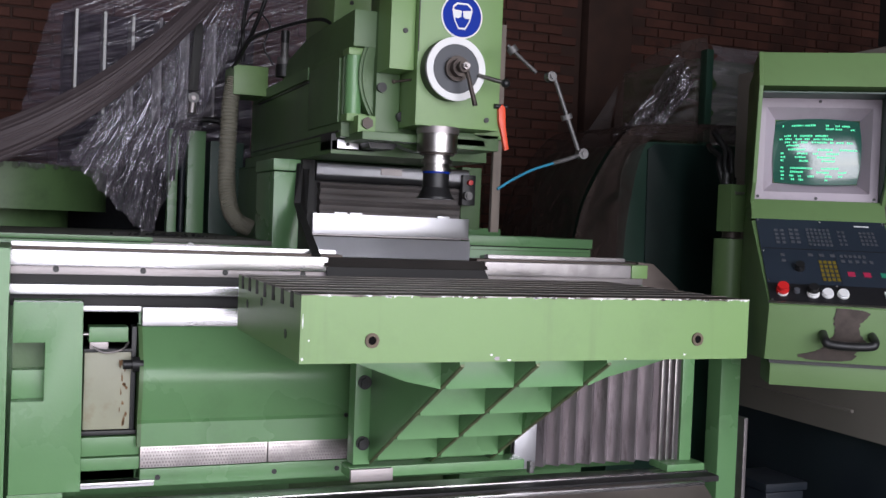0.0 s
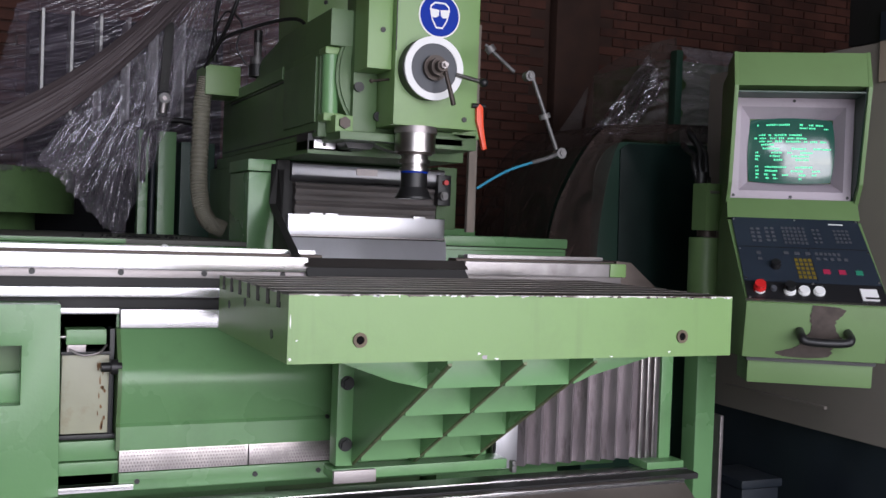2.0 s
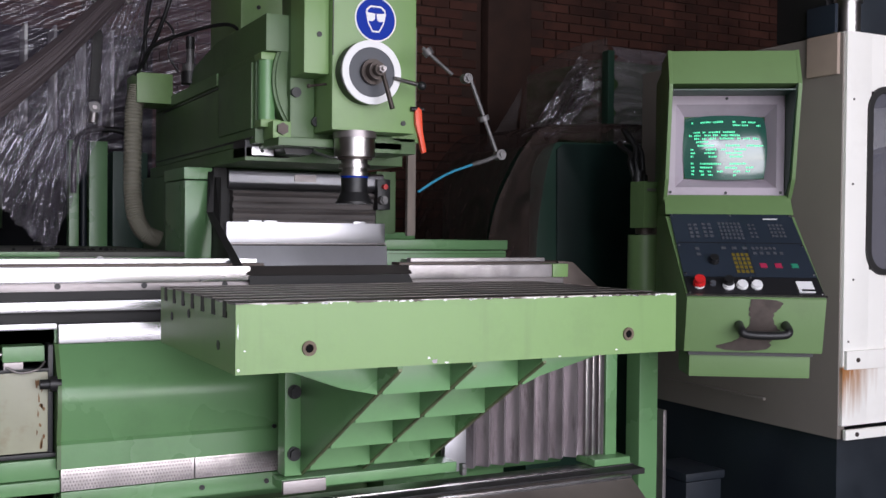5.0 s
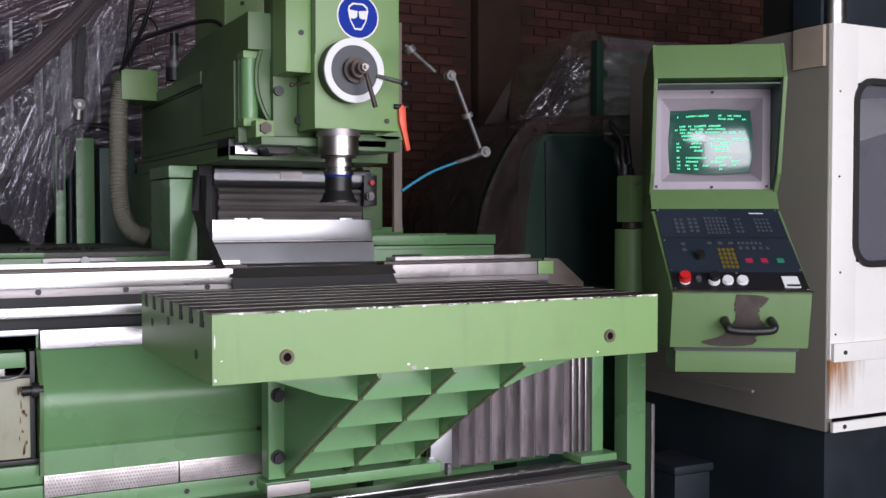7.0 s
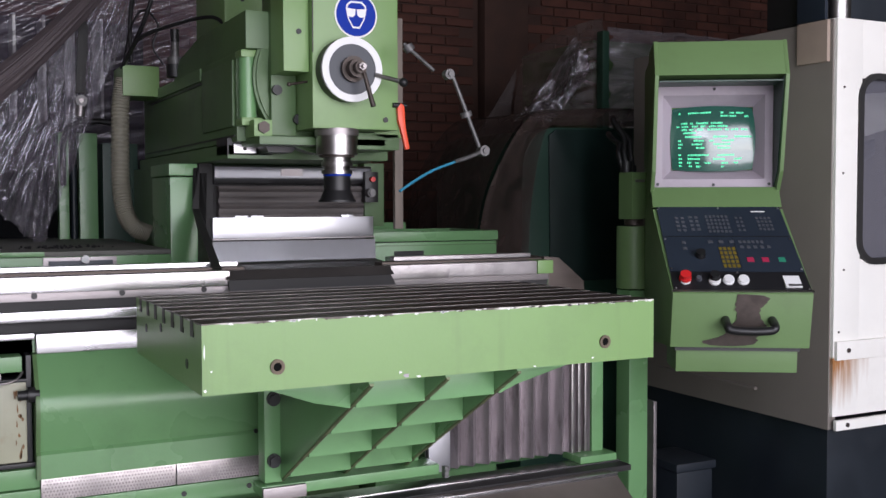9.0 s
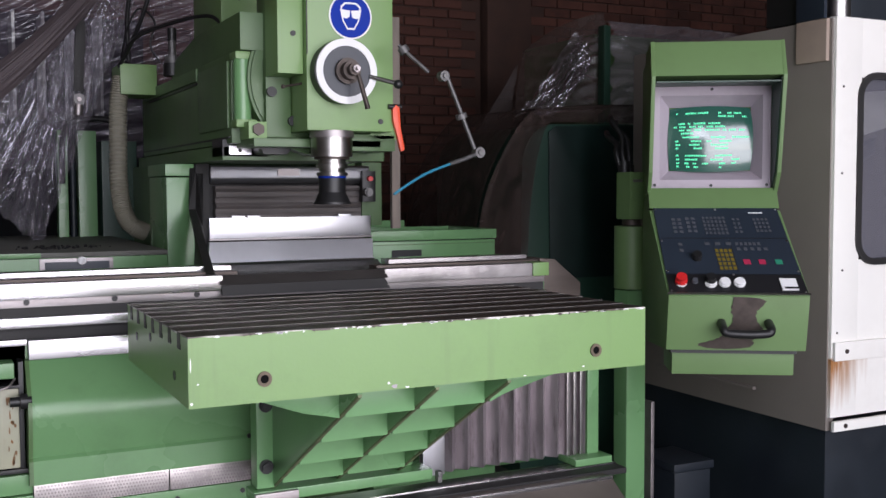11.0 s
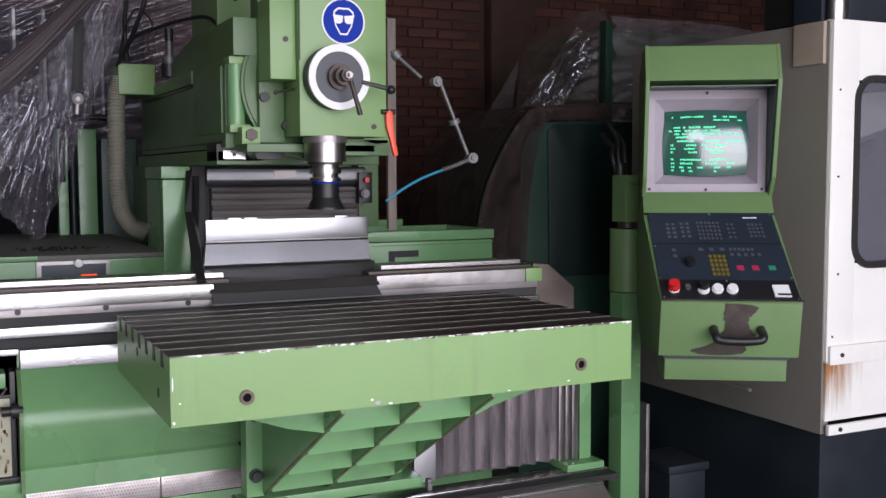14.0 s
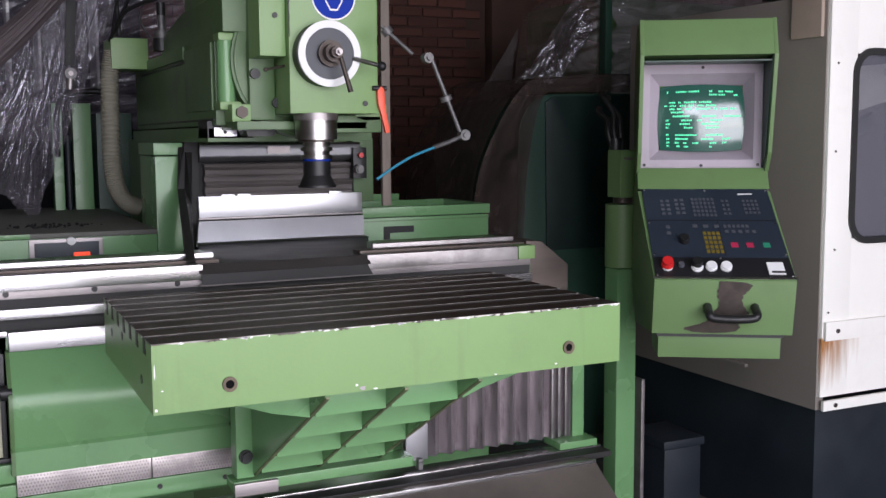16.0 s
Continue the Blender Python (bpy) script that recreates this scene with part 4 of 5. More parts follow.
# coolant arm
stand(0.1, 0.206, -0.015)
arm = part("coolant_arm", cy(B(), (0.855, 0.75, 1.83), (0.935, 0.70, 1.745), 0.006), M_ALU, head, "jointed steel coolant arm")
cyp = ((0.868, 0.742, 1.816), (0.972, 0.674, 1.733), (1.033, 0.672, 1.612), (1.094, 0.672, 1.499))
part("joint", cy(B(), (0.862, 0.742, 1.824), (0.874, 0.738, 1.807), 0.017, seg=12), M_ALU, arm)
part("joint", cy(cy(B(), (0.972, 0.662, 1.733), (0.972, 0.690, 1.733), 0.016, seg=18), (0.972, 0.656, 1.733), (0.972, 0.6625, 1.733), 0.0085, seg=6), M_ALU, arm)
part("joint", cy(B(), (1.030, 0.672, 1.619), (1.036, 0.672, 1.604), 0.018, seg=12), M_ALU, arm)
part("joint", cy(cy(B(), (1.094, 0.660, 1.499), (1.094, 0.688, 1.499), 0.017, seg=18), (1.094, 0.654, 1.499), (1.094, 0.6605, 1.499), 0.009, seg=6), M_ALU, arm)
part("rod", cy(B(), (0.984, 0.674, 1.735), (1.08, 0.672, 1.51), 0.0065), M_ALU, arm)
part("rod_elbow", ball(B(), (0.984, 0.674, 1.735), 0.0085), M_ALU, arm)
part("nozzle", tube(B(), [(1.09, 0.668, 1.497), (1.03, 0.66, 1.476), (0.98, 0.65, 1.462)], 0.007), M_ALU, arm)
part("blue_tip", tube(B(), [(0.985, 0.651, 1.463), (0.90, 0.635, 1.435), (0.83, 0.62, 1.402), (0.775, 0.61, 1.37)], 0.0042), M_CYAN, arm, "thin blue coolant tip")

# corrugated conduit, cables and the sensor on the ram
part("conduit", tube(B(), [(0.285, 2.33, 1.86), (0.268, 2.33, 1.76), (0.262, 2.32, 1.60), (0.258, 2.30, 1.42), (0.268, 2.27, 1.30), (0.30, 2.25, 1.235), (0.36, 2.25, 1.205)], 0.034, 16, 40, 0.13, 2), M_HOSE, mill, "grey corrugated conduit")
for pts, r in (
    ([(0.27, 2.30, 1.90), (0.30, 2.2, 1.98), (0.33, 2.1, 2.08), (0.36, 2.05, 2.2), (0.40, 2.0, 2.4)], 0.0085),
    ([(0.27, 2.30, 1.90), (0.31, 2.15, 2.0), (0.42, 2.0, 2.045), (0.52, 1.85, 2.06), (0.56, 1.78, 2.03), (0.57, 1.75, 1.97)], 0.0075),
    ([(0.275, 2.28, 1.93), (0.29, 2.2, 2.05), (0.33, 2.15, 2.12), (0.38, 2.1, 2.06), (0.36, 2.1, 1.97), (0.40, 2.1, 1.9)], 0.004),
    ([(0.30, 2.25, 1.92), (0.29, 2.2, 2.1), (0.31, 2.1, 2.3), (0.35, 2.0, 2.5)], 0.009),
):
    part("cable", tube(B(), pts, r), M_BLACK, mill)
sens = part("sensor", cy(B(), (0.43, 2.02, 1.84), (0.43, 2.02, 1.89), 0.035), M_BLACK, ram)
part("sensor_body", cy(cy(B(), (0.43, 2.02, 1.89), (0.43, 2.02, 1.92), 0.03), (0.43, 2.02, 1.92), (0.43, 2.02, 1.98), 0.015), M_ALU, sens)
part("sensor_plug", cy(B(), (0.43, 2.02, 1.98), (0.43, 2.02, 2.03), 0.017), M_BLACK, sens)
stand()
part("upright_board", bx(B(), 1.222, 1.256, 1.62, 1.64, 1.22, 2.02, 0.002), M_WOOD, mill, "pale narrow upright board")

# green box behind the bed, with a painted letter
tankbox = thing("coolant_box", (1.5, 2.0, 0), "green sheet-metal coolant box with a black letter", "coolant tank")
part("body", bx(B(), 1.20, 1.757, 1.775, 2.19, 0.0, 1.160, 0.004), M_GREEN2, tankbox)
rim = B()
for a in ((1.195, 1.762, 1.770, 1.794), (1.195, 1.762, 2.171, 2.195), (1.738, 1.762, 1.794, 2.171), (1.195, 1.219, 1.794, 2.171)):
    bx(rim, a[0], a[1], a[2], a[3], 1.164, 1.203)
part("rim", rim, M_GREEN2, tankbox)
part("seam", bx(B(), 1.197, 1.760, 1.7735, 1.776, 1.146, 1.149, 0), M_GREEN_DK, tankbox)
# Black sheet filling the box top inside its rim.
part("black_infill", bx(B(), 1.22, 1.737, 1.795, 2.17, 1.160, 1.166, 0), M_BLACK, tankbox)
part("rear_plate", bx(B(), 1.28, 1.53, 2.19, 2.20, 1.20, 1.232, 0.002), M_GREEN2, tankbox)
bm = B()
for a in ((1.286, 1.312, 0.975, 1.126), (1.312, 1.416, 1.100, 1.126), (1.312, 1.394, 1.037, 1.061)):
    bx(bm, a[0], a[1], 1.771, 1.7755, a[2], a[3], 0)
part("letter_f", bm, M_PANEL2, tankbox, "black painted letter F")

# ---------------------------------------------------------------- control console on its post
con = thing("control_console", (1.78, 0.41, 0), "green control console with a lit monochrome screen", "control console")
con.matrix_world = pose(1.955, 0.654, -0.0915, 0, 0, -32.7) @ Matrix.Diagonal((1.065, 1.065, 1.05, 1))
ORIGIN[con.name] = Vector((0, 0, 0))
house = part("housing", prism(B(), [(-0.02, 1.845), (0.38, 1.80), (0.38, 1.30), (0.13, 1.30), (0.13, 1.722), (-0.07, 1.735)], "x", -0.19, 0.195, 0.003), M_GREEN3, con)
for x in (-0.196, 0.192):
    part("cheek", prism(B(), [(-0.072, 1.734), (-0.02, 1.847), (0.14, 1.83), (0.14, 1.36), (0.055, 1.372), (0.0, 1.44)], "x", x - 0.004, x + 0.008, 0.002), M_GREEN3, con)
bm = B()
ro, ri = (-0.187, 0.183, 1.392, 1.716), (-0.128, 0.128, 1.447, 1.652)


def corners(r, y):
    return [Vector((r[0], y, r[2])), Vector((r[1], y, r[2])), Vector((r[1], y, r[3])), Vector((r[0], y, r[3]))]


for a, ya, b, yb in ((ro, 0.078, (-0.160, 0.158, 1.418, 1.688), 0.078), ((-0.160, 0.158, 1.418, 1.688), 0.078, ri, 0.118)):
    A, Bb = corners(a, ya), corners(b, yb)
    for i in range(4):
        j = (i + 1) % 4
        bm.faces.new([bm.verts.new(v) for v in (A[i], A[j], Bb[j], Bb[i])])
A, Bb = corners(ro, 0.078), corners(ro, 0.128)
for i in range(4):
    j = (i + 1) % 4
    bm.faces.new([bm.verts.new(v) for v in (A[j], A[i], Bb[i], Bb[j])])
bmesh.ops.remove_doubles(bm, verts=bm.verts, dist=1e-5)
bmesh.ops.recalc_face_normals(bm, faces=bm.faces)
bezel = part("screen_bezel", bm, M_BEZEL, con, "mauve-grey screen surround")
for x, z in ((-0.175, 1.402), (0.172, 1.402), (0, 1.40), (0, 1.707)):
    part("bezel_screw", cy(B(), (x, 0.075, z), (x, 0.08, z), 0.005, seg=10), M_BLACK, bezel)
# Dark sheets inside cheek and hood stand for the shade there.
part("hood_shade", prism(B(), [(-0.06, 1.731), (0.076, 1.722), (0.076, 1.39), (0.02, 1.44)], "x", 0.1845, 0.187), M_GREEN_BACK, con)
part("hood_shade", bx(B(), -0.184, 0.184, -0.055, 0.076, 1.7165, 1.7205, 0), M_GREEN_BACK, con)
# bulging glass with rounded corners
bm = B()
NU, NV = 24, 18
W2, H2, zc = 0.132, 0.106, 1.549


def glass(u, v):
    """Place on the tube's face for u, v from -1 to 1, squeezed into a rounded rectangle."""
    k = 1 - 0.035 * (v * v) * (u * u)
    x, z = u * W2 * k * (1 - 0.03 * v * v), v * H2 * k * (1 - 0.03 * u * u)
    return Vector((x, 0.115 - 0.029 * (1 - 0.55 * u * u - 0.45 * v * v) - 0.008 * u + 0.006 * v, zc + z))


grid = [[bm.verts.new(glass(-1 + 2 * i / NU, -1 + 2 * j / NV)) for i in range(NU + 1)] for j in range(NV + 1)]
for j in range(NV):
    for i in range(NU):
        bm.faces.new((grid[j][i], grid[j][i + 1], grid[j + 1][i + 1], grid[j + 1][i]))
screen = part("screen_glass", bm, M_CRT, con, "dark green glowing picture tube")
# unreadable lines of glowing characters
rows_ = [(0.80, [(-0.82, -0.78), (-0.60, -0.34), (-0.30, -0.04), (0.18, 0.26), (0.40, 0.50), (0.56, 0.76)]), (0.70, [(0.18, 0.36), (0.40, 0.56), (0.76, 0.86)]), (0.48, [(-0.76, -0.60), (-0.54, -0.46), (-0.40, -0.12), (-0.06, 0.22)]),
         (0.38, [(-0.86, -0.80), (-0.74, -0.58), (-0.5, -0.36), (-0.3, -0.18), (-0.1, 0.06), (0.1, 0.34)]), (0.28, [(-0.74, -0.62), (-0.56, -0.46), (-0.38, -0.22), (-0.14, 0.2), (0.28, 0.36), (0.42, 0.6), (0.66, 0.8)]), (0.18, [(-0.7, -0.4)]),
         (0.06, [(-0.66, -0.28), (0.0, 0.34), (0.5, 0.9)]), (-0.06, [(-0.82, -0.76), (-0.46, -0.22), (-0.1, 0.02), (0.2, 0.5)]), (-0.17, [(-0.82, -0.72), (-0.5, -0.26), (0.0, 0.4)]), (-0.28, [(-0.82, -0.76), (-0.4, -0.2), (0.1, 0.4)]),
         (-0.50, [(-0.82, -0.76), (-0.6, -0.1), (0.1, 0.5)]), (-0.62, [(-0.82, -0.74), (-0.6, -0.3), (0.0, 0.3), (0.5, 0.7)]), (-0.74, [(-0.82, -0.74), (-0.62, -0.52), (-0.42, -0.34), (-0.2, -0.06), (0.2, 0.36), (0.5, 0.6)]), (-0.85, [(-0.82, -0.76), (-0.58, -0.5), (-0.4, -0.3), (0.2, 0.26)])]
rnd = random.Random(17)
for v, spans in rows_:
    for a, b in spans:
        bm = B()
        u = a
        while u < b - 0.01:
            w = min(rnd.choice((0.022, 0.03, 0.03)), b - u)
            h0, h1 = v - rnd.choice((0.026, 0.03)), v + rnd.choice((0.018, 0.028))
            q = [glass(c, d) + Vector((0, -0.0012, 0)) for c, d in ((u, h0), (u + w, h0), (u + w, h1), (u, h1))]
            bm.faces.new([bm.verts.new(c) for c in q])
            u += w + 0.014
        part("text_bar", bm, M_GLOW, screen)

part("chin", prism(B(), [(0.055, 1.392), (0.13, 1.392), (0.2, 1.33), (0.2, 1.31), (0.005, 1.328)], "x", -0.197, 0.197, 0.002), M_GREEN3, con)
# sloping desk: its axes run down the slope
P0, P1 = Vector((0, 0.0, 1.326)), Vector((0.035, -0.25, 1.082))
nrm = Vector((0, -0.244, 0.25)).normalized()


def desk(a, b, lift=0.0):
    """a across from -1 to 1, b down from 0 to 1."""
    return P0.lerp(P1, b) + Vector((a * (0.192 + 0.008 * b), 0, 0)) + nrm * lift


def slab(bm, a0, a1, b0, b1, h, base=0.0):
    lo = [bm.verts.new(desk(a, b, base)) for a, b in ((a0, b0), (a1, b0), (a1, b1), (a0, b1))]
    hi = [bm.verts.new(desk(a, b, base + h)) for a, b in ((a0, b0), (a1, b0), (a1, b1), (a0, b1))]
    fs = [bm.faces.new(hi), bm.faces.new(lo[::-1])] + [bm.faces.new((lo[i], lo[(i + 1) % 4], hi[(i + 1) % 4], hi[i])) for i in range(4)]
    bmesh.ops.recalc_face_normals(bm, faces=fs)
    return bm


deskbox = B()
for a, b in ((-0.198, 0.198),):
    prism(deskbox, [(0.0, 1.322), (-0.252, 1.076), (-0.225, 0.915), (0.05, 0.90), (0.24, 1.0), (0.24, 1.322)], "x", a, b, 0.003)
for v in deskbox.verts:
    v.co.x += 0.035 * max(0.0, min(1.0, -v.co.y / 0.25))
desk_ob = part("desk", deskbox, M_GREEN3, con, "sloping green operator desk")
part("panel", slab(B(), -0.97, 0.97, 0.0, 0.78, 0.004), M_PANEL, desk_ob, "blue-grey membrane keypad panel")
part("button_strip", slab(B(), -0.97, 0.97, 0.785, 0.985, 0.004), M_PANEL2, desk_ob)
part("panel_seam", slab(slab(B(), -0.95, 0.95, 0.365, 0.372, 0.0008, 0.004), 0.08, 0.088, 0.372, 0.77, 0.0008, 0.004), M_PANEL2, desk_ob)
part("desk_trim", slab(B(), -1.0, 1.0, 0.988, 1.003, 0.005), M_STEEL, desk_ob)


def keys(name, material, a0, b0, cols, rows, da, db, ka, kb, lift=0.002):
    bm = B()
    for r in range(rows):
        for c in range(cols):
            slab(bm, a0 + c * da, a0 + c * da + ka, b0 + r * db, b0 + r * db + kb, lift, 0.004)
    return part(name, bm, material, desk_ob)


keys("key_block", M_KEY, -0.72, 0.13, 2, 4, 0.09, 0.05, 0.05, 0.026)
keys("key_block", M_KEY, -0.50, 0.12, 2, 4, 0.09, 0.05, 0.05, 0.026)
keys("key_block", M_KEY, -0.24, 0.11, 6, 5, 0.062, 0.046, 0.036, 0.026)
keys("key_block", M_KEY, 0.22, 0.13, 2, 4, 0.07, 0.05, 0.036, 0.022)
keys("key_block", M_KEY, 0.54, 0.13, 4, 4, 0.062, 0.046, 0.036, 0.024)
keys("label_bar", M_SIGNWHITE, 0.50, 0.055, 1, 1, 0.1, 0.1, 0.22, 0.012, 0.0006)
keys("key_block", M_KEY, 0.16, 0.42, 6, 1, 0.065, 0.1, 0.04, 0.03)
keys("key_block", M_KEY, 0.16, 0.48, 5, 1, 0.1, 0.1, 0.05, 0.03)
keys("key_block", M_KEY, -0.70, 0.43, 1, 2, 0.1, 0.07, 0.06, 0.03)
keys("key_block", M_KEY, -0.30, 0.42, 3, 1, 0.16, 0.1, 0.07, 0.03)
keys("number_keys", M_YELLOW, -0.17, 0.50, 4, 5, 0.066, 0.05, 0.046, 0.034)
keys("stop_key", M_PINK, 0.20, 0.62, 2, 1, 0.22, 0.1, 0.10, 0.05)
keys("start_key", M_TEAL, 0.66, 0.62, 1, 1, 0.2, 0.1, 0.10, 0.05)


def button(name, material, a, b, r, h, label="", cap=None):
    c, d = desk(a, b, 0.004), desk(a, b, 0.004 + h)
    ob = part(name, cy(cy(B(), c, c + nrm * h * 0.5, r * 1.15), c + nrm * h * 0.5, d, r), material, desk_ob, label)
    return ob


button("rotary_switch", M_BLACK, -0.47, 0.60, 0.013, 0.02)
button("emergency_collar", M_SIGNWHITE, -0.78, 0.885, 0.014, 0.012)
button("emergency_stop", M_RED, -0.78, 0.875, 0.0155, 0.027, "red mushroom stop button")
button("small_button", M_KEY, -0.58, 0.87, 0.008, 0.01)
button("knob_collar", M_SIGNWHITE, -0.36, 0.89, 0.015, 0.012)
button("override_knob", M_BLACK, -0.36, 0.875, 0.014, 0.028)
button("white_button", M_SIGNWHITE, -0.16, 0.885, 0.0145, 0.012)
button("white_button", M_SIGNWHITE, 0.05, 0.885, 0.0145, 0.012)
keys("meter", M_SIGNWHITE, 0.62, 0.84, 1, 1, 0.1, 0.1, 0.23, 0.12, 0.006)
keys("meter_scale", M_BLACK, 0.66, 0.935, 1, 1, 0.1, 0.1, 0.19, 0.018, 0.0075)
for a, b in ((-0.94, 0.02), (0.94, 0.02), (-0.94, 0.75), (0.94, 0.75), (0, 0.02), (0, 0.79), (-0.94, 0.97), (0.94, 0.97), (-0.94, 0.4), (0.94, 0.4)):
    button("panel_screw", M_STEEL, a, b, 0.0028, 0.002)
low = B()
prism(low, [(-0.19, 0.914), (-0.18, 0.835), (0.05, 0.825), (0.05, 0.905)], "x", -0.145, 0.205, 0.003)
part("under_box", low, M_GREEN3, con)
part("shadow_gap", bx(B(), -0.15, 0.21, -0.20, 0.04, 0.902, 0.916, 0), M_BLACK, con)
part("grip", tube(B(), [(-0.012, -0.243, 1.0), (-0.012, -0.285, 0.985), (0.0, -0.292, 0.975), (0.055, -0.294, 0.972), (0.108, -0.292, 0.975), (0.12, -0.285, 0.985), (0.12, -0.243, 1.0)], 0.0125, 12), M_BLACK, con, "thick black grab handle")
rnd = random.Random(9)
for pp in ([(0.02, 1.073), (0.105, 1.072), (0.10, 1.045), (0.085, 1.03), (0.09, 1.0), (0.105, 0.975), (0.08, 0.95), (0.07, 0.925), (-0.05, 0.924), (-0.075, 0.932), (-0.03, 0.95), (-0.01, 0.955), (-0.005, 0.975), (0.02, 1.0), (0.015, 1.04)],):
    pp = [(p.x + 0.003 * math.sin(9 * i), p.y + 0.003 * math.cos(7 * i)) for i, p in enumerate(smooth_line([(x, z, 0) for x, z in pp + pp[:1]], 4)[:-1])]
    bm = B()
    f = bm.faces.new([bm.verts.new((x, -0.2535 + (1.076 - z) * 0.027 / 0.161 - 0.0015, z)) for x, z in pp])
    ex = bmesh.ops.extrude_face_region(bm, geom=[f])
    for v in ex["geom"]:
        if isinstance(v, bmesh.types.BMVert):
            v.co.y += 0.003
    bmesh.ops.recalc_face_normals(bm, faces=bm.faces)
    part("bare_patch", bm, M_RUBBED, con, "dark patch with paint rubbed off")

stand(0.178, 0.251, 0)
post = thing("console_post", (1.755, 0.83, 0), "green steel post carrying the console arm", "post")
part("lower_post", bx(B(), 1.715, 1.80, 0.79, 0.87, 0.0, 1.0, 0.008), M_GREEN2, post)
part("sleeve", cy(B(), (1.765, 0.835, 1.004), (1.765, 0.835, 1.232), 0.062, seg=40), M_GREEN3, post)
part("collar", cy(B(), (1.765, 0.835, 1.236), (1.765, 0.835, 1.258), 0.035, seg=30), M_RUBBED, post)
part("junction_box", bx(B(), 1.715, 1.79, 0.78, 0.86, 1.258, 1.428, 0.004), M_GREEN3, post)
part("box_plate", bx(B(), 1.73, 1.77, 0.777, 0.781, 1.392, 1.402, 0.001), M_STEEL_DULL, post)
part("cable_gland", cy(cy(B(), (1.735, 0.84, 1.428), (1.735, 0.84, 1.47), 0.022), (1.765, 0.85, 1.428), (1.765, 0.85, 1.455), 0.018), M_BLACK, post)
for dx, top in ((0.0, 1.62), (0.022, 1.60), (-0.02, 1.56)):
    part("cable", tube(B(), [(1.742 + dx, 0.845, 1.44), (1.74 + 1.3 * dx, 0.86, 1.50), (1.752 + dx, 0.88, 0.5 * (1.5 + top)), (1.742 + 0.6 * dx, 0.93, top), (1.79 + dx, 1.0, top + 0.02)], 0.011), M_BLACK, post)
part("arm", bx(B(), 1.76, 1.93, 0.78, 0.86, 1.13, 1.22, 0.006), M_GREEN2, post)

# ---------------------------------------------------------------- white enclosed machine
stand(0.153, 0.251, 0)
enc = thing("enclosed_machine", (3.2, 0.9, 0), "white enclosed machining centre on a dark base", "machine")
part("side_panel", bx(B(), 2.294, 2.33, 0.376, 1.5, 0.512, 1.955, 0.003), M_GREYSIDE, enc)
part("front_panel", bx(bx(bx(bx(B(), 2.30, 2.425, 0.362, 0.40, 0.56, 1.96, 0.003), 2.4255, 2.95, 0.364, 0.40, 1.755, 1.96, 0.002), 2.4255, 2.95, 0.364, 0.40, 0.56, 1.115, 0.002), 2.9505, 4.6, 0.362, 0.40, 0.56, 1.96, 0.003), rusted(M_WHITE, -0.76, -0.50, 0.53, 0.765), enc, "bright white front panel")
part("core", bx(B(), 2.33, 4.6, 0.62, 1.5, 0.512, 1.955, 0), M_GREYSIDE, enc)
win = part("window_rubber", B(), M_RUBBER, enc)
bm = B()


def rounded(x0, x1, z0, z1, r, n=8):
    out = []
    for cx, cz, a0 in ((x1 - r, z1 - r, 0), (x0 + r, z1 - r, 90), (x0 + r, z0 + r, 180), (x1 - r, z0 + r, 270)):
        out += [(cx + r * math.cos(radians(a0 + 90 * k / n)), cz + r * math.sin(radians(a0 + 90 * k / n))) for k in range(n + 1)]
    return out


o_, i_ = rounded(2.405, 2.965, 1.095, 1.775, 0.09), rounded(2.427, 2.943, 1.117, 1.753, 0.07)
for k in range(len(o_)):
    j = (k + 1) % len(o_)
    prism(bm, [o_[k], o_[j], i_[j], i_[k]], "y", 0.353, 0.39)
bm.to_mesh(win.data)
bm.free()
win.data.transform(Matrix.Translation(Vector((0.153, 0.251, 0)) - ORIGIN[win.name]))
part("window_pane", bx(B(), 2.415, 2.955, 0.378, 0.384, 1.105, 1.765, 0), M_GLASS, enc)
# Made-up shapes behind the pane imitate light and dark patches in the glass.
part("added_bar", prism(B(), [(2.45, 1.36), (2.75, 1.5), (2.75, 1.56), (2.45, 1.40)], "y", 0.58, 0.61), M_STEEL_DULL, enc)
part("added_dark_patch", prism(B(), [(2.42, 1.11), (2.62, 1.11), (2.60, 1.32), (2.42, 1.25)], "y", 0.585, 0.615), M_NAVY, enc)
part("added_white_patch", prism(B(), [(2.5, 1.52), (2.9, 1.62), (2.9, 1.75), (2.52, 1.72)], "y", 0.59, 0.615), M_WHITE, enc)
for z0, z1 in ((0.762, 0.828), (0.512, 0.548)):
    s_ = part("clamp_strip", bx(B(), 2.305, 4.6, 0.348, 0.362, z0, z1, 0.002), M_WHITE, enc)
    for x in (2.36, 2.75):
        part("strip_screw", cy(B(), (x, 0.344, (z0 + z1) / 2), (x, 0.35, (z0 + z1) / 2), 0.008), M_RUBBED, s_)
for x, z in ((2.335, 1.72), (2.335, 1.42), (2.345, 1.08), (2.325, 0.86)):
    part("rivet", cy(B(), (x, 0.359, z), (x, 0.3635, z), 0.004, seg=8), M_RUBBED, enc)
part("base", bx(B(), 2.32, 4.6, 0.40, 1.5, 0.0, 0.51, 0.004), M_NAVY, enc)
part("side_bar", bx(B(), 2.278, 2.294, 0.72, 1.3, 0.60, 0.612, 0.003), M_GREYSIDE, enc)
part("side_niche", bx(B(), 2.28, 2.296, 0.39, 0.53, 1.81, 1.955, 0.002), M_TAN, enc)
part("niche_top", bx(B(), 2.278, 2.292, 0.40, 0.53, 1.957, 2.06, 0.002), M_PANEL, enc)
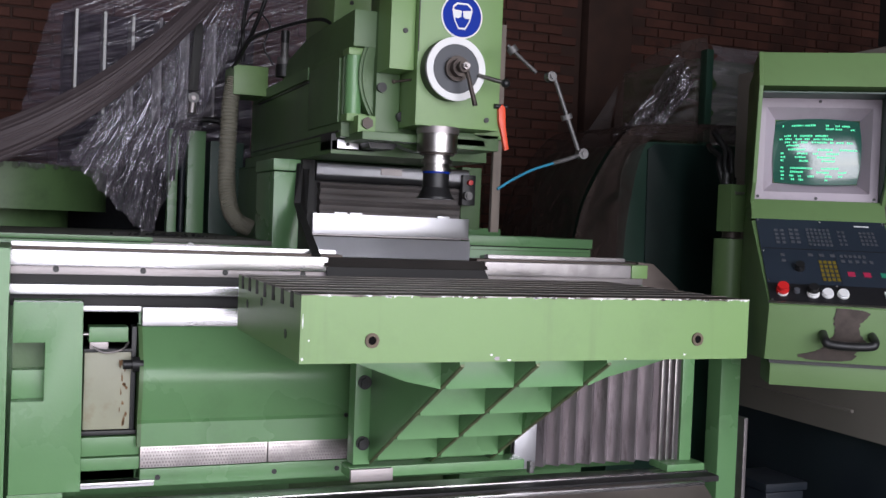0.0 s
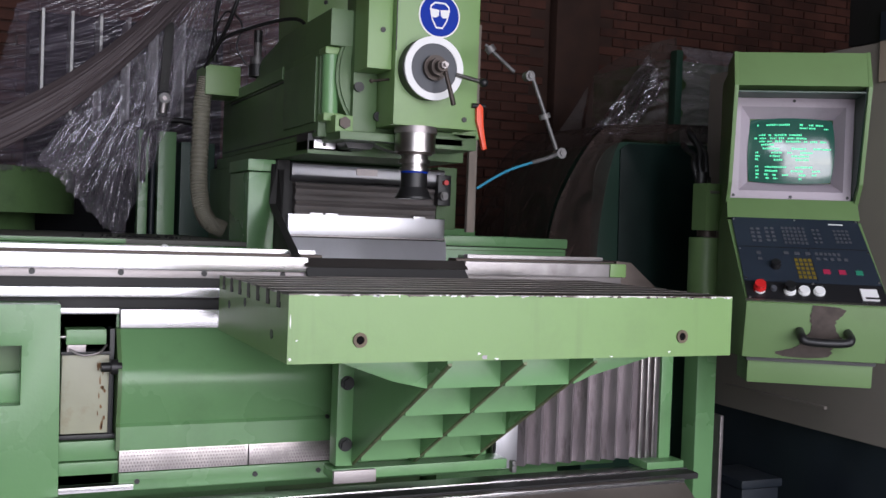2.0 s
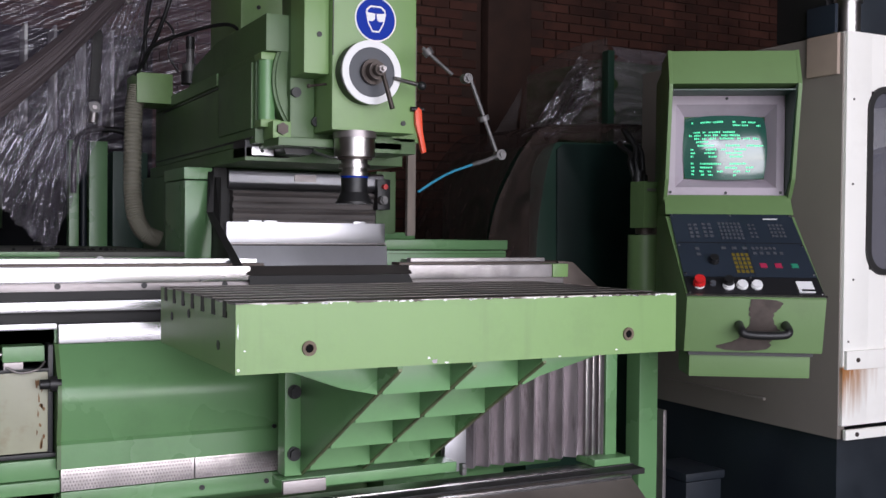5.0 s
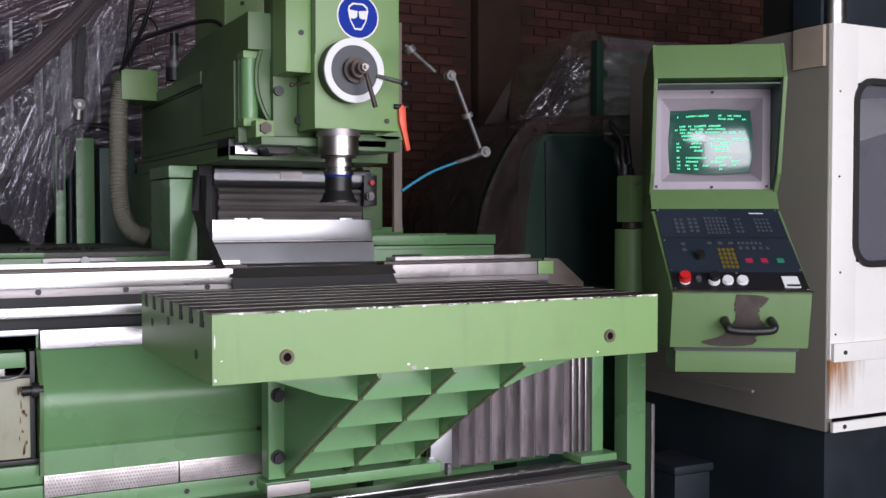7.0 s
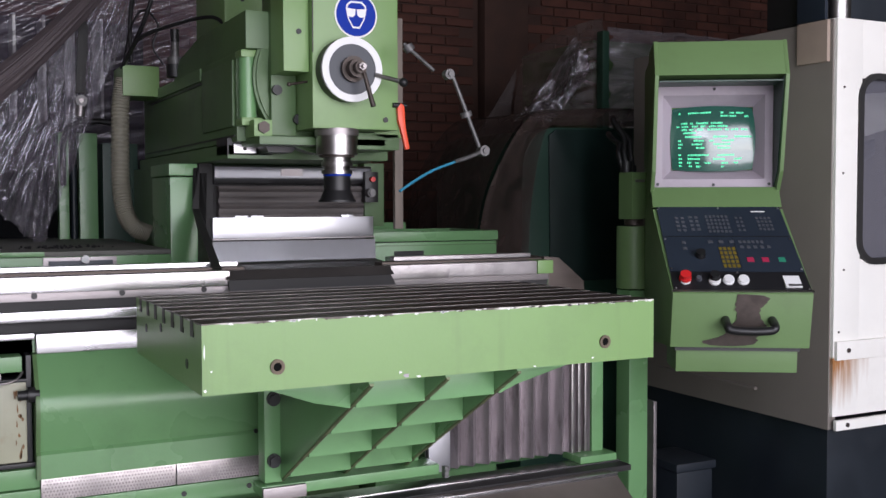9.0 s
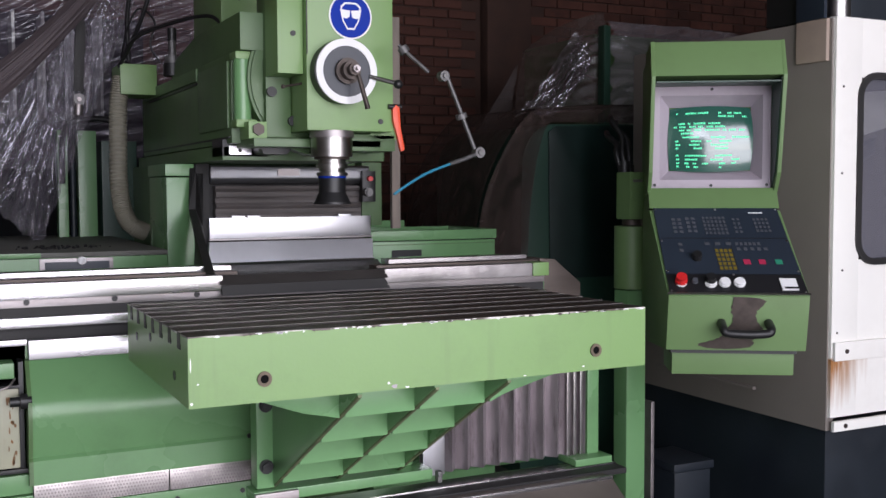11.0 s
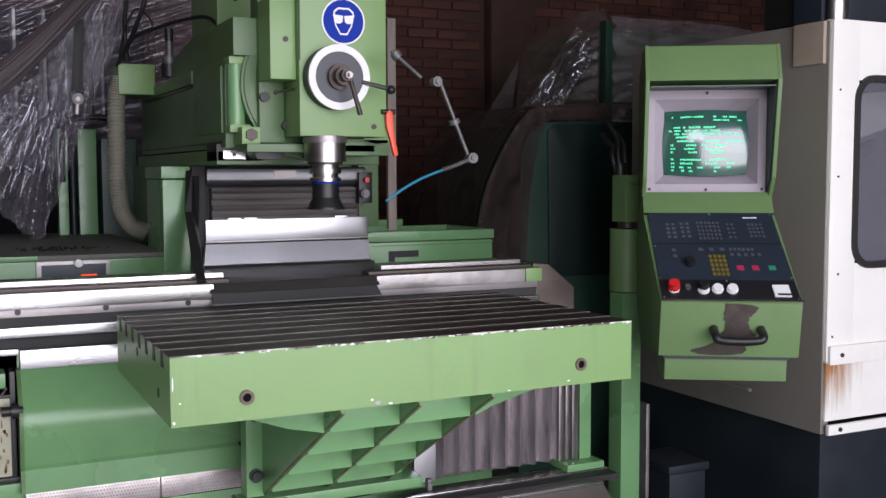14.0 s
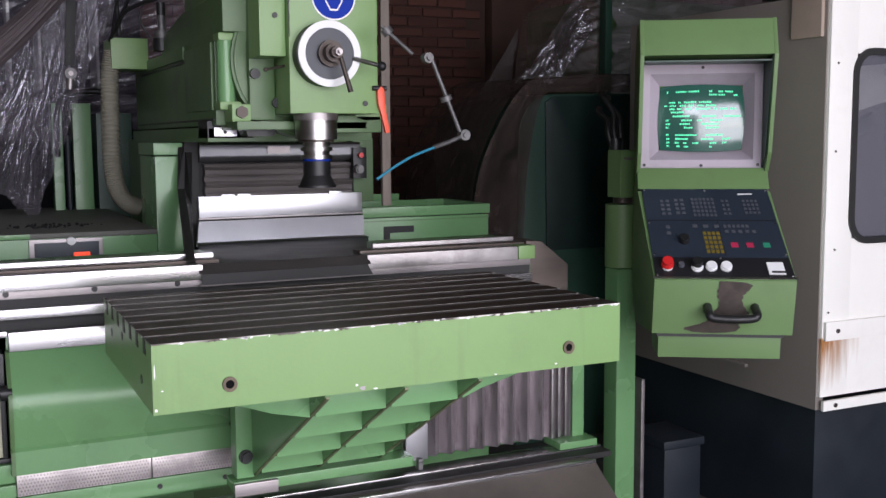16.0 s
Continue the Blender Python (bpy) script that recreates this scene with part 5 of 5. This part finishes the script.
part("top_motor", bx(B(), 2.30, 2.42, 0.46, 0.7, 1.961, 2.25, 0.004), M_BLACK, enc)
part("chrome_cylinder", cy(cy(B(), (2.36, 0.415, 1.96), (2.36, 0.415, 2.07), 0.042), (2.36, 0.415, 2.07), (2.36, 0.415, 2.11), 0.05), M_CHROME, enc)
part("top_rail", bx(B(), 2.42, 4.6, 0.42, 0.5, 1.961, 2.3, 0.004), M_NAVY, enc)

# pale box, coloured dark for shade, and dark hose on the floor under console
bin_ = thing("storage_box", (2.02, 0.87, 0), "pale box standing on the floor, coloured dark for shade", "box")
part("body", bx(B(), 1.94, 2.11, 0.76, 0.98, 0.0, 0.31, 0.008), M_NAVY, bin_)
part("lid", bx(B(), 1.93, 2.12, 0.75, 0.99, 0.313, 0.345, 0.008), M_NAVY, bin_)
solo("upright_plate", bx(B(), 2.013, 2.028, 1.05, 1.25, 0.0, 0.58, 0.003), M_STEEL_DULL, (2.02, 1.15, 0), "thin steel plate leaning upright", "plate")

stand()

# ---------------------------------------------------------------- covered machines at the back


def sheet(name, place, nu, nv, amp, seed, material, parent=None, folds=0.0, fan=0.0):
    """A creased plastic sheet laid over place(u, v). folds: ridges across v that run along u; fan: how much they draw together towards u = 1."""
    vs, fs = [], []
    for j in range(nv + 1):
        for i in range(nu + 1):
            u, v = i / nu, j / nv
            p = Vector(place(u, v))
            q = p * 2.3 + Vector((seed, 0, 0))
            d = noise.noise(q * 0.9) + 0.55 * abs(noise.noise(Vector((u * 1.6, v * 11, seed)))) + 0.4 * abs(noise.noise(Vector((u * 2.6 + v * 2, v * 31, seed + 5)))) + 0.04 * noise.noise(q * 5.0)
            if folds:
                w = v * folds * (1 + fan * u) + 1.3 * noise.noise(Vector((u * 2.1, v * 2.0, seed))) + u * 1.1
                ridge = 1 - 2 * abs((w % 1.0) - 0.5)
                w2 = w * 2.7 + 0.8 * noise.noise(q * 1.2)
                d += 0.9 * ridge * ridge + 0.4 * (1 - 2 * abs((w2 % 1.0) - 0.5))
            d *= amp
            vs.append(p + Vector((0.3 * d, -d, 0.2 * d)))
    for j in range(nv):
        for i in range(nu):
            a = j * (nu + 1) + i
            fs.append((a, a + 1, a + nu + 2, a + nu + 1))
    me = bpy.data.meshes.new(name)
    me.from_pydata([PLACE[0] @ v - (ORIGIN[parent.name] if parent else Vector((0, 0, 0))) for v in vs], [], fs)
    me.materials.append(material)
    me.shade_smooth()
    ob = new(name, me)
    if parent:
        ob.parent = parent
        ORIGIN[ob.name] = ORIGIN[parent.name]
    return ob


def mix3(a, b, c, d, u, v):
    a, b, c, d = Vector(a), Vector(b), Vector(c), Vector(d)
    return a.lerp(b, u).lerp(d.lerp(c, u), v)


# green turntable machine on the left
stand(0.109, 0.063, 0)
drum = thing("turntable_machine", (-0.78, 3.5, 0), "green round turntable machine under plastic film", "machine")
part("turntable", cy(B(), (-0.78, 3.5, 1.235), (-0.78, 3.5, 1.445), 0.60, seg=72), M_GREEN_DK, drum)
part("pedestal", cy(B(), (-0.78, 3.5, 0.0), (-0.78, 3.5, 1.235), 0.42, seg=48), M_GREEN_DK, drum)
bm = B()
rnd = random.Random(2)
for i in range(60):
    a = radians(180 + 180 * i / 59)
    r = 0.60 + rnd.uniform(-0.01, 0.012)
    x, y = -0.78 + r * math.cos(a), 3.5 + r * math.sin(a)
    ball(bm, (x, y, 1.445 + rnd.uniform(-0.012, 0.01)), rnd.uniform(0.012, 0.024), 6)
crumple = part("crumpled_rim", bm, M_FILM, drum, "crumpled film edge round the rim")

frame_l = thing("machine_frame", (0.16, 3.05, 0), "green steel frame of a covered machine", "machine frame")
for x0, x1 in ((0.068, 0.112), (0.158, 0.24)):
    part("upright", bx(B(), x0, x1, 3.0, 3.08, 0.0, 1.645, 0.005), M_GREEN2, frame_l)
part("grey_pipe", cy(B(), (0.135, 3.02, 0.0), (0.135, 3.02, 1.5), 0.014), M_NAVY, frame_l)
part("cabinet", bx(B(), 0.26, 0.42, 2.98, 3.4, 0.0, 1.60, 0.006), M_GREEN_BACK, frame_l)
part("cross_pipe", tube(B(), [(0.085, 2.98, 1.4), (0.09, 2.98, 1.6), (0.13, 2.98, 1.68), (0.25, 2.98, 1.70), (0.36, 2.98, 1.68)], 0.014), M_BLACK, frame_l)

slats = thing("slatted_cabinet", (0.0, 4.0, 0), "dark cabinet with bright white vertical slats", "cabinet")
part("body", bx(B(), -0.40, 0.62, 3.84, 4.4, 0.0, 2.30, 0.006), M_DARKCAB, slats)
for k in range(6):
    part("slat", bx(B(), -0.352 + 0.14 * k, -0.338 + 0.14 * k, 3.56, 3.838, 1.74, 2.27, 0.002), M_SIGNWHITE, slats, "white vertical slat")

film_a = sheet("plastic_sheet", lambda u, v: mix3((-0.891, 2.58, 1.51), (0.374, 2.55, 2.50), (0.288, 2.54, 2.28), (-0.891, 2.55, 1.33), u, v) + Vector((0, -0.06 * math.sin(math.pi * v), -0.16 * math.sin(math.pi * u))), 150, 60, 0.02, 3.1, M_FILM_BAND)
tagged(film_a, "dusty plastic sheet slung diagonally over machines", "plastic sheet", "plastic sheets")
film_b = sheet("plastic_sheet", lambda u, v: mix3((-0.47, 3.70, 2.30), (0.95, 3.4, 2.75), (0.95, 3.3, 1.5), (-0.68, 3.72, 1.45), u, v), 120, 170, 0.035, 7.7, M_FILM_BACK, None, 9.0, 0.5)
tagged(film_b, "clear crumpled plastic sheet hanging over a cabinet", "plastic sheet", "plastic sheets")
film_c = sheet("plastic_sheet", lambda u, v: mix3((-0.40, 2.76, 1.46), (0.27, 2.66, 2.5), (0.40, 2.66, 2.33), (-0.05, 2.76, 1.12), u, v), 150, 170, 0.04, 12.4, M_FILM, None, 7.0, 0.5)
tagged(film_c, "clear shiny plastic sheet gathered into folds", "plastic sheet", "plastic sheets")

tens = thing("strap_tensioner", (0.115, 2.62, 1.95), "dark steel strap tensioner hanging on a hook", "tensioner")
part("strap_plate", prism(B(), [(0.095, 1.79), (0.135, 1.79), (0.152, 2.06), (0.148, 2.09), (0.118, 2.09), (0.112, 2.06)], "y", 2.60, 2.612, 0.002), M_RUBBER, tens)
for k in range(4):
    part("strap_hole", cy(B(), (0.114 + 0.002 * k, 2.598, 1.81 + 0.022 * k), (0.114 + 0.002 * k, 2.601, 1.81 + 0.022 * k), 0.004, seg=10), M_BLACK, tens)
eye = part("ring_bolt", ring(B(), (0.118, 2.60, 1.757), "y", 0.024, 0.012, 0.008, 24), M_ALU, tens)
part("bolt_core", cy(B(), (0.118, 2.59, 1.757), (0.118, 2.61, 1.757), 0.010), M_STEEL_DULL, tens)
part("bolt_shank", cy(B(), (0.116, 2.60, 1.735), (0.112, 2.60, 1.69), 0.018), M_STEEL_DULL, tens)
part("upper_shackle", tube(B(), [(0.125, 2.60, 2.09), (0.13, 2.60, 2.12), (0.15, 2.60, 2.15), (0.13, 2.60, 2.19), (0.11, 2.60, 2.22)], 0.009), M_ALU, tens)
part("shackle_knot", ball(B(), (0.15, 2.60, 2.15), 0.022), M_STEEL_DULL, tens)
part("sling", tube(B(), [(0.15, 2.60, 2.15), (0.22, 2.62, 2.25), (0.30, 2.64, 2.5), (0.34, 2.66, 5.0)], 0.008), M_STEEL_DULL, tens)

# rounded dark machine on the right, wrapped in film
stand(-0.127, 0, 0.037)
rmach = thing("covered_lathe", (2.4, 2.7, 0), "dark green rounded machine wrapped in dusty film", "machine")
prof = [(2.26, -0.037), (2.265, 1.25)] + [(2.45 - 0.18 * math.cos(radians(a)), 1.44 + 0.2 * math.sin(radians(a))) for a in range(0, 91, 10)] + [(2.95, 1.65), (2.95, -0.037)]
part("guard", prism(B(), prof, "y", 2.2, 3.1, 0.01), M_GREEN_BACK, rmach)
part("teal_panel", prism(B(), [(2.41, 1.60), (2.45, 1.63), (2.9, 1.64), (2.9, 0.9), (2.42, 0.9)], "y", 2.188, 2.2, 0.003), mat("teal_enamel", (0.006, 0.02, 0.017), 0.4, var=0.3), rmach)


def bent(pts, u):
    """A place along a smooth line through pts, u from 0 to 1."""
    line = smooth_line(pts, 10)
    k = u * (len(line) - 1)
    i = min(int(k), len(line) - 2)
    return line[i].lerp(line[i + 1], k - i)


OUTER = [(1.80, 2.12, 0.4), (1.95, 2.12, 1.0), (2.04, 2.12, 1.36), (2.24, 2.12, 1.665), (2.46, 2.12, 1.715), (2.9, 2.12, 1.735)]
INNER = [(2.28, 2.17, 0.4), (2.285, 2.17, 0.98), (2.30, 2.17, 1.30), (2.37, 2.17, 1.61), (2.50, 2.17, 1.645), (2.9, 2.17, 1.65)]
BACK = [(x + 0.1, 3.1, z + 0.03) for x, y, z in OUTER]
sheet("film_edge", lambda u, v: bent(OUTER, u).lerp(bent(INNER, u), v), 110, 24, 0.02, 25.0, M_FILM_BROWN, rmach)
sheet("film_wrap", lambda u, v: bent(OUTER, u).lerp(bent(BACK, u), v), 110, 50, 0.03, 21.0, M_FILM_BROWN, rmach)

boxm = thing("covered_machine", (3.8, 3.4, 0), "tall machine wrapped in shiny clear film", "machine")
part("cabinet", bx(B(), 3.30, 4.55, 3.10, 3.9, -0.037, 2.24, 0.01), M_GREEN_DK, boxm)
part("corner_post", bx(B(), 3.20, 3.245, 2.86, 2.92, -0.037, 2.25, 0.006), M_GREEN_BACK, boxm)
sheet("film_front", lambda u, v: mix3((3.28, 2.96, 2.29), (4.75, 2.98, 2.26), (4.75, 2.95, 1.2), (3.30, 2.95, 1.2), u, v), 120, 150, 0.04, 31.0, M_FILM_FRONT, boxm, 6.0, 0.8)
sheet("film_side", lambda u, v: mix3((3.27, 2.98, 2.34), (2.93, 3.3, 2.14), (2.60, 2.95, 1.4), (3.27, 2.9, 1.55), u, v) + Vector((0, 0, 0.04 * math.sin(math.pi * u) * (1 - v))), 130, 90, 0.022, 37.0, M_FILM_BROWN, boxm)
sheet("film_low", lambda u, v: mix3((2.86, 3.25, 2.06), (2.30, 3.35, 1.2), (1.95, 3.3, 0.5), (2.6, 3.1, 0.6), u, v), 80, 80, 0.05, 41.0, M_FILM_DULL, boxm)

sheet("film_crease", lambda u, v: mix3((2.62, 2.90, 1.72), (3.02, 2.92, 2.20), (3.12, 2.9, 2.02), (2.84, 2.88, 1.72), u, v), 90, 60, 0.05, 52.0, M_FILM_SHINY, boxm, 4.0, 0.6)

stand()

# dark pillar on the brick wall
solo("pillar", bx(B(), 3.55, 3.95, 5.08, 5.2, 0, 5.0, 0.02), M_MORTAR, (3.75, 5.1, 0), "sooty brick pillar on the back wall", "pillar", kind="structure")

# swarf on the base top
bm = B()
rnd = random.Random(12)
for i in range(60):
    x, y = rnd.gauss(0.06, 0.08), rnd.gauss(2.1, 0.05)
    ball(bm, (x, y, 1.155 + rnd.uniform(-0.002, 0.004)), rnd.uniform(0.003, 0.008), 6)
solo("swarf", bm, M_BLACK, (0.04, 2.1, 1.154), "dark heap of metal swarf", "swarf", kind="stuff")

# ---------------------------------------------------------------- bricks of the back wall
rnd = random.Random(5)
shapes = []
for k in range(6):
    bm = bx(B(), -0.118, 0.118, -0.014 - 0.004 * (k % 3), 0.012, -0.031, 0.031, 0)
    bmesh.ops.bevel(bm, geom=list(bm.edges), offset=0.005, segments=1, affect="EDGES")
    for v in bm.verts:
        v.co += 0.0035 * noise.noise_vector(v.co * 40 + Vector((k * 7, 0, 0)))
    shapes.append(mesh_of("brick", bm, M_BRICK))
loose = B()
for row in range(-2, 47):
    z = 1.0 + row * 0.0745
    for col in range(-4, 34):
        x = -0.95 + col * 0.248 + (0.124 if row % 2 else 0)
        if 3.4 < x < 4.05:
            continue
        near = (-1.2 < x < 0.35 and 1.5 < z < 2.75) or (1.9 < x < 3.4 and 1.5 < z < 2.85)
        if near:
            ob = new("brick", shapes[rnd.randrange(6)])
            ob.parent = wall_north
            ob.location = (x, 5.21, z)
            ob.rotation_euler = (0, radians(rnd.uniform(-0.6, 0.6)), radians(rnd.uniform(-0.5, 0.5)))
        else:
            w = rnd.uniform(0.112, 0.119)
            bx(loose, x - w, x + w, 5.194 + rnd.uniform(-0.003, 0.003), 5.214, z - 0.031, z + 0.031, 0)
rest = part("brickwork", loose, M_BRICK, wall_north)
rest["kind"] = "stuff"
